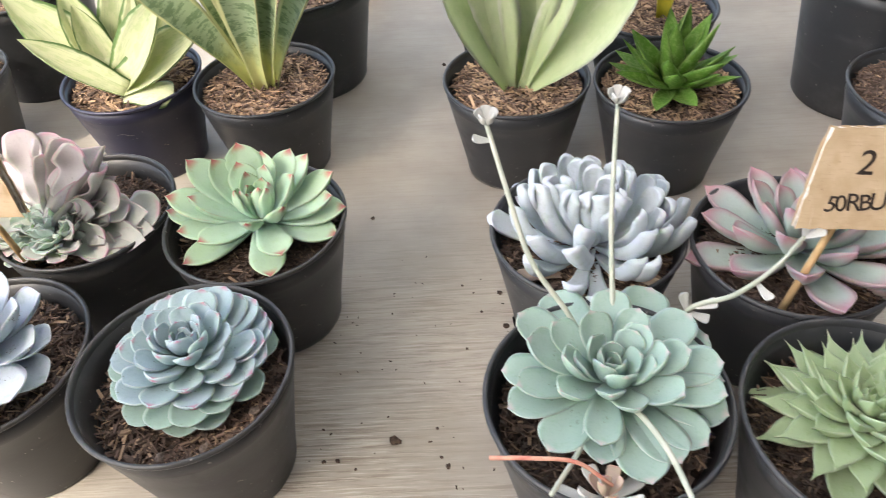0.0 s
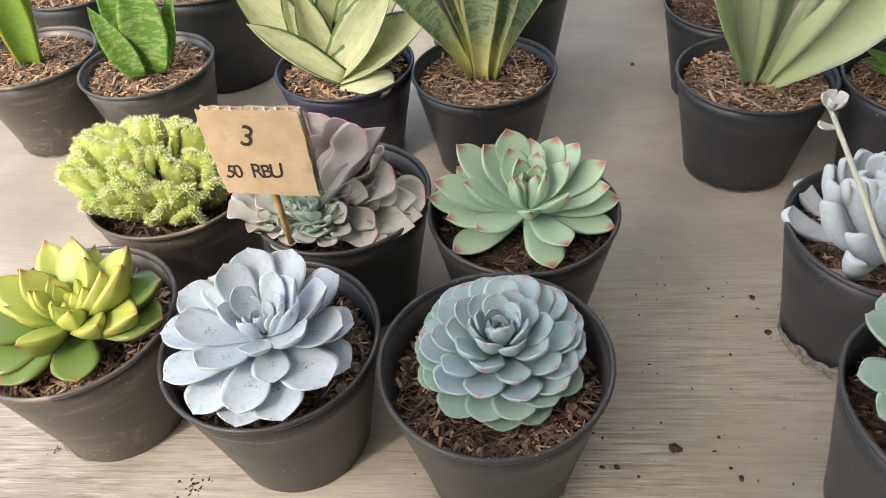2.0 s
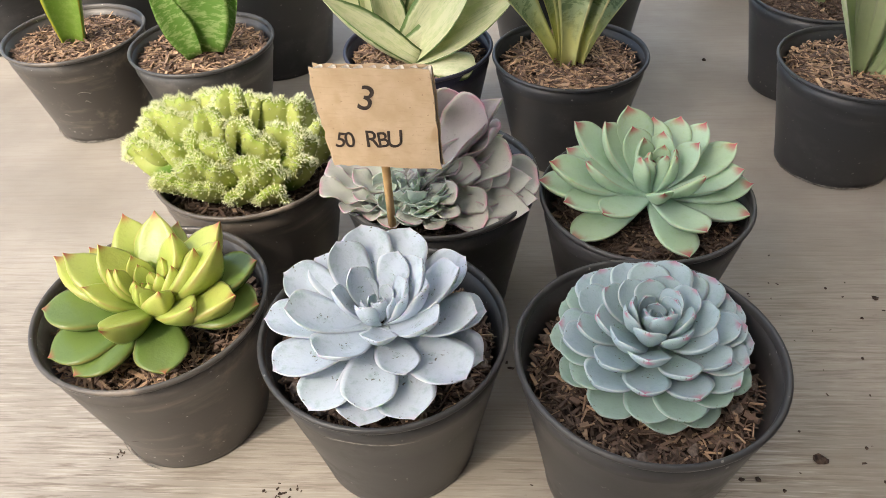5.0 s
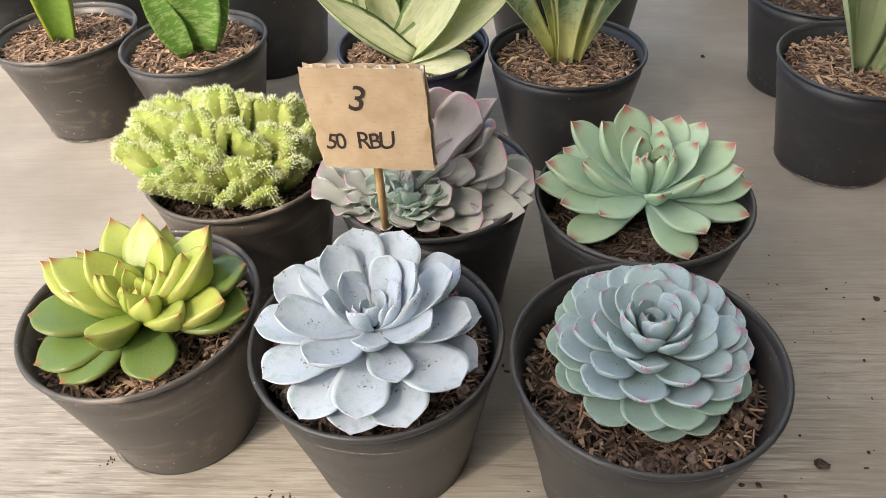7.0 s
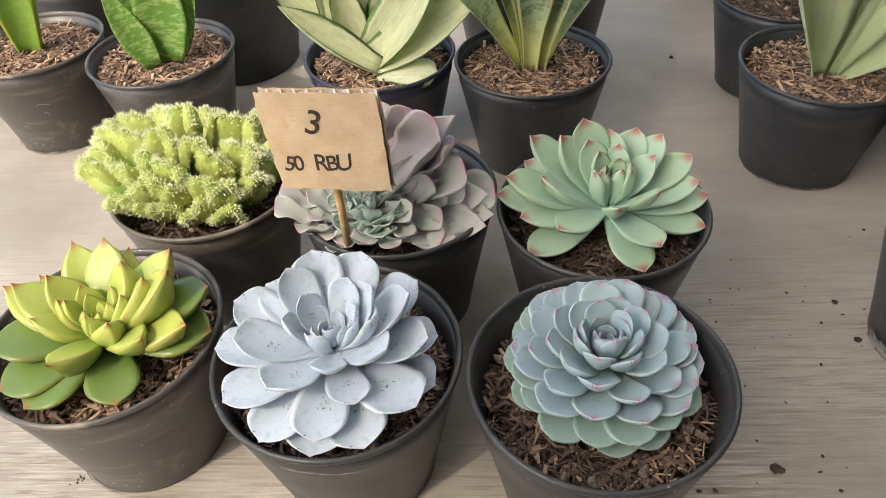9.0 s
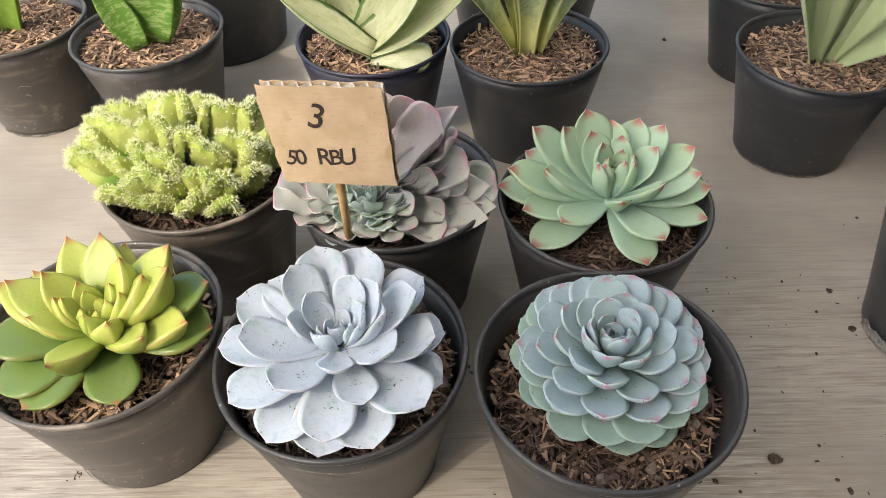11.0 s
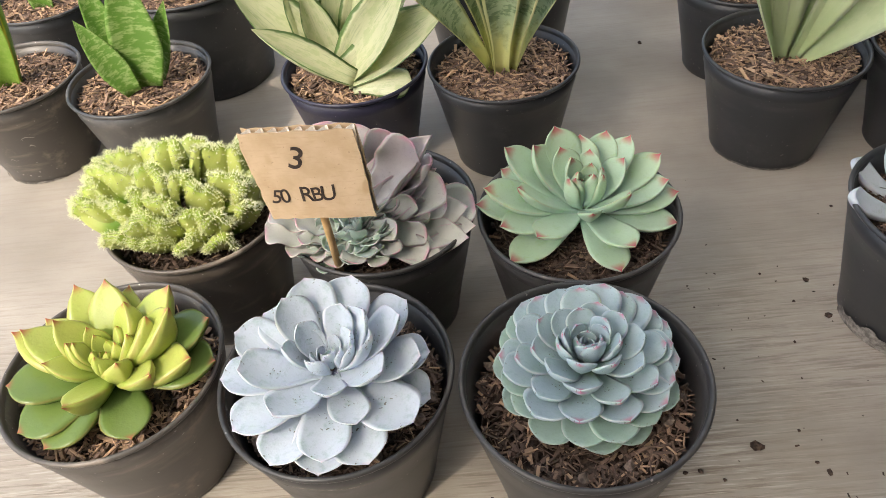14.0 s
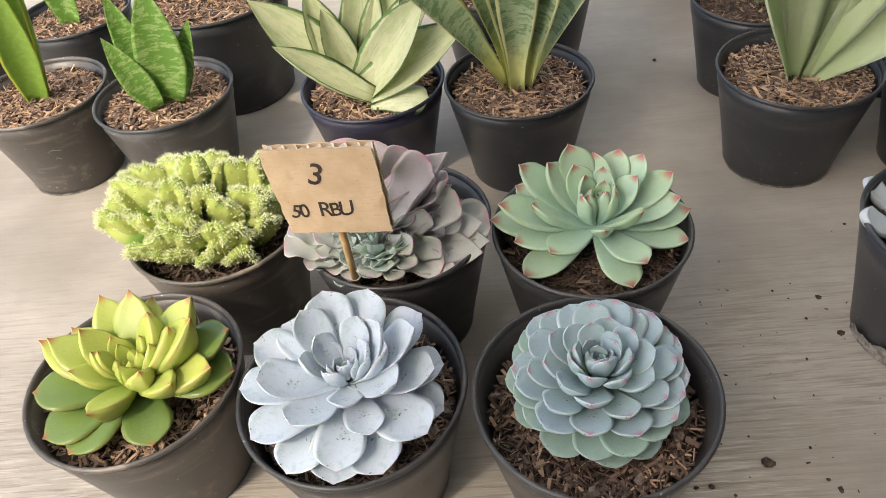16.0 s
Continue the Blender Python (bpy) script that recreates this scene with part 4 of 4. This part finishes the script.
p = potted("potted_haworthia", 0.278, 0.618, "glossy dark green rosette plant in black pot", BLACK, BACK, "tan")
rosette(p, (0.0, -0.004, 0.098), 30, (0.074, 0.058), (82, 8), [strap["dark"]], 0.8, seed=14, start=40, drop=0.0, loose=10)

p = potted("potted_sansevieria", -0.455, 0.880, "large black pot with bark and a young yellow shoot", BLACK, 0.130, "tan", True)
blade(p, (0.0, 0.0, 0.115), (0.01, 0.02, 0.30), strap["lemon"], (0, -1, 0.1))
p = potted("potted_sansevieria", -0.105, 0.842, "green sansevieria in tall black pot", BLACK, 0.128, "tan", True)
blade(p, (0.0, 0.0, 0.115), (0.01, 0.02, 0.33), strap["banded"], (0, -1, 0.1))
p = potted("potted_sansevieria", 0.148, 0.787, "green rosette sansevieria in black pot", BLACK, BACK, "dark")
for k in range(6):
    a = math.radians(60 * k + 15)
    blade(p, (0, 0, 0.09), (0.08 * math.cos(a), 0.05 * math.sin(a), 0.17), strap["moon"], (-math.cos(a), -math.sin(a), 0.8))
p = potted("potted_sansevieria", -0.650, 0.925, "green sansevieria shoot in black pot", BLACK, BACK, "tan")
blade(p, (0, -0.01, 0.088), (0.0, 0.0, 0.25), strap["spotted"], (0, -1, 0.1))
p = potted("potted_sansevieria", 0.292, 0.768, "yellow young sansevieria tied to a stick in black pot", BLACK, BACK, "tan")
blade(p, (0.01, -0.01, 0.088), (0.02, 0.0, 0.28), strap["lemon"], (0, -1, 0.1))
v, f, uv = tube([(-0.045, -0.02, 0.08), (-0.047, -0.02, 0.24)], 0.004)
child("stick", mesh_from("stick", v, f, STICK, uv), p, label="thin bamboo stake")
p = potted("potted_plant", 0.528, 0.735, "tall large black pot with bark", BLACK, 0.150, "tan", True)
blade(p, (0.02, -0.02, 0.13), (0.06, -0.03, 0.20), strap["dark"], (0, -1, 0.5))
p = potted("potted_plant", 0.499, 0.576, "black pot filled with dark bark", BLACK, POT_H, "dark")
p = potted("potted_plant", 0.160, 1.070, "black nursery pot standing at the back", BLACK, POT_H, "tan")
p = potted("potted_plant", -0.085, 1.085, "black nursery pot standing at the back", BLACK, POT_H, "tan")
p = potted("potted_plant", -0.840, 0.960, "black nursery pot standing at the back", BLACK, 0.130, "tan", True)


# ---------------------------------------------------------------- price cards
def price_card(corners, foot, lines, label):
    """Cardboard card on a bamboo stick. corners: top left, top right, bottom right, bottom left."""
    tl, tr, br, bl2 = (Vector(c) for c in corners)
    card = tagged(new("price_card"), label, "price sign", "price cards")
    x = (tr - tl + br - bl2).normalized()
    z = x.cross(tl - bl2 + tr - br).normalized()
    y = z.cross(x)
    mid = (tl + tr + br + bl2) / 4
    m = Matrix((x, y, z)).transposed().to_4x4()
    card.matrix_basis = Matrix.Translation(mid) @ m
    inv = card.matrix_basis.inverted()
    flat = [(inv @ c) for c in (tl, tr, br, bl2)]
    thick = 0.0065
    rnd = random.Random(2)
    rim = []
    for a, b in zip(flat, flat[1:] + flat[:1]):
        for k in range(14):
            q = a.lerp(b, k / 14)
            rim.append((q.x + rnd.uniform(-0.0008, 0.0008), q.y + rnd.uniform(-0.0006, 0.0006)))
    n = len(rim)
    for zc, nm in ((0.0, "front_sheet"), (-thick, "back_sheet")):
        v = [(px, py, zc) for px, py in rim] + [(px, py, zc - 0.0006) for px, py in rim]
        f = [tuple(range(n)), tuple(range(2 * n - 1, n - 1, -1))] + [(k, k + n, (k + 1) % n + n, (k + 1) % n) for k in range(n)]
        sheet_part = child(nm, mesh_from(nm, v, f, CARD, smooth=False), card)
        front = sheet_part if nm == "front_sheet" else front
    # corrugated core between the two sheets
    v, f = [], []
    steps = 120
    for k in range(steps + 1):
        q = k / steps
        ttop, tbot = flat[0].lerp(flat[1], q), flat[3].lerp(flat[2], q)
        zz = -thick / 2 - 0.0003 + 0.0029 * math.sin(q * 2 * math.pi * 9)
        for c, dy in ((ttop, -0.0004), (tbot, 0.0004)):
            v.append((c.x, c.y + dy, zz + 0.0003))
            v.append((c.x, c.y + dy, zz - 0.0003))
    for k in range(steps):
        a = 4 * k
        f += [(a, a + 2, a + 6, a + 4), (a + 1, a + 5, a + 7, a + 3), (a, a + 4, a + 5, a + 1), (a + 2, a + 3, a + 7, a + 6)]
    child("fluting", mesh_from("fluting", v, f, CARD_EDGE), card, label="torn corrugated edge")
    for word, px, py, size, turn in lines:
        for i, ch in enumerate(word):
            if ch == " ":
                continue
            cu = bpy.data.curves.new("writing", "FONT")
            cu.body, cu.size, cu.extrude, cu.offset, cu.shear = ch, size * rnd.uniform(0.94, 1.06), 0.0002, size * 0.003, rnd.uniform(-0.05, 0.2)
            cu.align_x = "CENTER"
            cu.materials.append(INK)
            step = size * 0.47
            child("writing", cu, front, pose(px + i * step * math.cos(radians(turn)), py + i * step * math.sin(radians(turn)), 0.00022, 0, 0, turn + rnd.uniform(-10, 10)), "black marker writing")
    foot = inv @ Vector(foot)
    head = Vector((foot.x * 0.35 + 0.004, flat[3].y + 0.02, -0.0025))
    v, f, uv = tube([foot, head], 0.0026, 6)
    child("stick", mesh_from("stick", v, f, STICK, uv), card, label="split bamboo stick")
    return card


price_card([(-0.290, 0.408, 0.227), (-0.221, 0.394, 0.231), (-0.217, 0.389, 0.171), (-0.283, 0.397, 0.168)], (-0.254, 0.412, 0.098),
           [("3", -0.007, 0.006, 0.022, -10), ("50 RBU", -0.025, -0.018, 0.0145, 2)], "brown corrugated cardboard price card on a bamboo stick")
price_card([(0.297, 0.371, 0.220), (0.364, 0.366, 0.219), (0.346, 0.340, 0.163), (0.280, 0.345, 0.165)], (0.283, 0.332, 0.098),
           [("2", -0.005, 0.003, 0.022, 0), ("50RBU", -0.022, -0.020, 0.0150, 3)], "brown torn cardboard price card on a bamboo stick")


# ---------------------------------------------------------------- flower stalks of the pale mint plant
def stem(plant, points, radius, mat, name="flower_stalk", label="", taper=0.8):
    off = Vector(plant.location)
    v, f, uv = tube([q - off for q in bow(points)], radius, 8, taper)
    return child(name, mesh_from(name, v, f, mat, uv), plant, label=label)


BUD_LEAF = leaf_mesh("bract", BUD, CLUB, 0.55, 0.22, 0.6, 0.3)


def bract(plant, at, towards, size):
    off = Vector(plant.location)
    at = Vector(at) - off
    blade(plant, at, at + Vector(towards).normalized() * size, BUD_LEAF, (0, -0.3, 1), 1.0, "bract", "small pale bract")


stem(green_pot, [(0.150, 0.300, 0.112), (0.141, 0.316, 0.128), (0.119, 0.336, 0.157), (0.107, 0.367, 0.185), (0.096, 0.406, 0.212)], 0.0019, STALK, label="whitish flower stalk")
stem(green_pot, [(0.168, 0.300, 0.108), (0.171, 0.334, 0.130), (0.173, 0.368, 0.166), (0.184, 0.430, 0.206)], 0.0019, STALK, label="whitish flower stalk")
stem(green_pot, [(0.190, 0.292, 0.106), (0.215, 0.317, 0.125), (0.241, 0.316, 0.139), (0.268, 0.329, 0.148), (0.289, 0.346, 0.156)], 0.0018, STALK, label="whitish flower stalk")
stem(green_pot, [(0.168, 0.262, 0.110), (0.173, 0.240, 0.126), (0.180, 0.214, 0.133), (0.184, 0.180, 0.140)], 0.0019, STALK, label="whitish flower stalk")
stem(green_pot, [(0.146, 0.248, 0.106), (0.136, 0.228, 0.118), (0.116, 0.196, 0.130)], 0.0016, STALK, label="whitish flower stalk")
stem(green_pot, [(0.086, 0.220, 0.127), (0.110, 0.217, 0.130), (0.132, 0.214, 0.129), (0.150, 0.206, 0.118)], 0.0013, RED_STALK, label="thin red flower stalk")
for x, y, z in ((0.096, 0.406, 0.212), (0.184, 0.430, 0.206)):
    for k in range(5):
        a = math.radians(72 * k + 20)
        bract(green_pot, (x, y, z), (0.7 * math.cos(a), 0.7 * math.sin(a), 1.0), 0.012)
for at, towards in (((0.099, 0.398, 0.205), (-1, -0.2, 0.3)), ((0.215, 0.317, 0.125), (-0.3, 0.4, 1)), ((0.220, 0.317, 0.128), (1, 0, 0.3)), ((0.216, 0.317, 0.124), (1, -0.6, -0.1)), ((0.256, 0.322, 0.142), (0.4, -1, -0.2)), ((0.289, 0.346, 0.156), (0.2, 0.5, 1)), ((0.289, 0.346, 0.156), (0.9, -0.2, 0.6))):
    bract(green_pot, at, towards, 0.013)
baby = [leaf_mesh("leaf", LEAF["dry"], CLUB, 0.5, 0.2, 0.6, 0.3), leaf_mesh("leaf", BUD, CLUB, 0.5, 0.2, 0.6, 0.3)]
rosette(green_pot, (-0.010, -0.060, 0.112), 12, (0.010, 0.022), (80, 0), baby, 0.8, (-20, 0), 0, seed=21, core=0.004, drop=0.004)


# ---------------------------------------------------------------- dried mud on two pots
def mud_ring(plant, low, high, share, seed):
    rnd = random.Random(seed)
    v, f = [], []
    n = 90
    for k in range(n):
        a = math.pi * (1.0 + share[0]) + math.pi * (share[1] - share[0]) * k / (n - 1)
        hi = low + (high - low) * (0.45 + 0.6 * abs(noise.noise((k * 0.07, seed, 0))) + 0.06 * rnd.random()) * math.sin(math.pi * k / (n - 1)) ** 0.4
        for z in (low, hi):
            r = 0.0507 + 0.0185 * z / 0.09 + 0.0005
            v.append((r * math.cos(a), r * math.sin(a), z))
    f = [(2 * k, 2 * k + 2, 2 * k + 3, 2 * k + 1) for k in range(n - 1)]
    child("dried_mud", mesh_from("dried_mud", v, f, MUD), plant, label="pale dried mud")


def scuff(plant, z, start, end, wide, radius):
    v, n = [], 24
    for k in range(n + 1):
        a = radians(start + (end - start) * k / n)
        w = wide * (0.35 + 0.65 * abs(math.sin(k * 1.7))) * math.sin(math.pi * (k + 0.5) / (n + 1)) ** 0.5
        for dz in (-w, w):
            v.append((radius * math.cos(a), radius * math.sin(a), z + dz + 0.0012 * math.sin(k * 0.2)))
    f = [(2 * k, 2 * k + 2, 2 * k + 3, 2 * k + 1) for k in range(n)]
    child("scuff_mark", mesh_from("scuff_mark", v, f, MUD), plant, label="pale scuff mark")


MUD = plain("dried_mud", (0.13, 0.12, 0.11), (0.36, 0.335, 0.305), 220.0, 0.95, 0.5)
for ob in list(scene.objects):
    if ob.parent is None and ob.get("label", "").startswith("broad pale silver"):
        mud_ring(ob, 0.0015, 0.006, (0.05, 0.85), 3)
    if ob.parent is None and ob.get("label", "").startswith("powdery white-blue"):
        scuff(ob, 0.0925, 245, 292, 0.0006, 0.0684)
    if ob.parent is None and ob.get("label", "").startswith("powdery grey-blue"):
        mud_ring(ob, 0.0015, 0.030, (-0.05, 0.5), 5)
    if ob.parent is None and ob.get("label", "").startswith("yellow-green echeveria"):
        mud_ring(ob, 0.0012, 0.005, (0.05, 0.45), 7)
        scuff(ob, 0.050, 262, 274, 0.0004, 0.0630)
    if ob.parent is None and ob.get("label", "").startswith("young gold-edged"):
        mud_ring(ob, 0.0012, 0.006, (0.1, 0.7), 9)
        for z, a0, a1, w in ((0.066, 285, 297, 0.0004), (0.055, 288, 293, 0.0007), (0.040, 262, 268, 0.0005)):
            scuff(ob, z, a0, a1, w, 0.0514 + 0.0185 * z / 0.09)
    if ob.parent is None and ob.get("label", "").startswith(("dense blue-green", "mint-green")):
        for z, a0, a1, w in ((0.070, 300, 306, 0.0004), (0.048, 276, 280, 0.0005), (0.030, 312, 315, 0.0006)):
            scuff(ob, z, a0, a1, w, 0.0528 + 0.0190 * z / 0.09)
    if ob.parent is None and ob.get("label", "").startswith("cream-striped"):
        for z, a0, a1, w in ((0.074, 265, 280, 0.0003), (0.050, 300, 305, 0.0005)):
            scuff(ob, z, a0, a1, w, 0.0514 + 0.0185 * z / 0.09)


# ---------------------------------------------------------------- crumbs of soil on the table
def crumb(size, seed):
    bm = bmesh.new()
    bmesh.ops.create_icosphere(bm, subdivisions=1, radius=1.0)
    rnd = random.Random(seed)
    for vert in bm.verts:
        vert.co *= size * rnd.uniform(0.55, 1.25)
        vert.co.z = max(vert.co.z * 0.55, -size * 0.25)
    me = bpy.data.meshes.new("soil_crumb")
    bm.to_mesh(me)
    bm.free()
    me.materials.append(SOIL)
    return me


def lumps(start, z, rows):
    """Larger lumps of earth lying on the bark of one pot."""
    pot = next(ob for ob in scene.objects if ob.parent is None and ob.get("label", "").startswith(start))
    for k, (x, y, size) in enumerate(rows):
        me = crumb(size / 1000, 40 + k)
        me.materials[0] = LUMP
        child("soil_lump", me, pot, pose(x, y, z, 0, 0, 70 * k), "brown lump of earth")


LUMP = plain("earth_lump", (0.10, 0.075, 0.06), (0.26, 0.20, 0.165), 260.0, 0.95, 0.6)
lumps("powdery white-blue", 0.0935, [(0.055, -0.014, 6.0), (0.049, -0.029, 4.5), (0.025, -0.051, 4.0), (-0.047, -0.032, 5.0), (-0.03, -0.048, 3.5)])
lumps("dense blue-green", 0.0925, [(-0.051, 0.026, 5.5), (0.045, -0.021, 4.2), (0.018, -0.046, 4.0), (-0.008, -0.051, 4.0), (0.057, -0.005, 3.2)])

CRUMBS = [(0.017, 0.309, 4.5), (0.0205, 0.3085, 3.0), (-0.024, 0.294, 2.2), (-0.034, 0.294, 2.0), (0.106, 0.452, 3.0), (0.109, 0.414, 2.8), (0.061, 0.845, 3.2), (-0.031, 0.317, 1.6), (-0.037, 0.321, 1.4), (0.089, 0.431, 1.6), (0.073, 0.463, 1.5),
          (0.075, 0.392, 1.4), (0.050, 0.318, 1.4), (0.053, 0.294, 1.6), (-0.013, 0.560, 2.4), (0.058, 0.286, 2.4), (0.012, 0.330, 1.2), (-0.010, 0.287, 1.4), (0.160, 0.535, 1.8)]
for k, (x, y, size) in enumerate(CRUMBS):
    ob = tagged(new("soil_crumb", crumb(size / 1000, k)), "small dark crumb of soil on the table", "soil crumb", "soil crumbs")
    ob.location = (x, y, size * 0.00024)
rnd = random.Random(8)
verts, faces = [], []


def scatter(cx, cy, sx, sy, count, least, most):
    for k in range(count):
        x, y, q = rnd.gauss(cx, sx), rnd.gauss(cy, sy), rnd.uniform(least, most)
        a, at = rnd.uniform(0, 3), len(verts)
        l, w = q * rnd.uniform(1.0, 2.2), q * rnd.uniform(0.6, 1.0)
        c, d = math.cos(a), math.sin(a)
        for px, py, pz in ((-l, -w, 0), (l, -w * 0.6, 0), (l * 0.8, w, 0), (-l * 0.7, w, 0), (0.1 * l, 0, q * 0.9)):
            verts.append((x + px * c - py * d, y + px * d + py * c, pz + 0.0002))
        faces.extend(((at, at + 1, at + 4), (at + 1, at + 2, at + 4), (at + 2, at + 3, at + 4), (at + 3, at, at + 4)))


scatter(0.02, 0.36, 0.07, 0.09, 80, 0.0003, 0.0009)
scatter(-0.155, 0.392, 0.010, 0.006, 50, 0.0006, 0.0018)
scatter(-0.322, 0.276, 0.006, 0.006, 26, 0.0004, 0.0011)
scatter(-0.437, 0.306, 0.004, 0.003, 9, 0.0004, 0.0010)
tagged(new("soil_dust", mesh_from("soil_dust", verts, faces, SOIL, smooth=False)), "fine scattered soil on the table", "soil", kind="stuff")
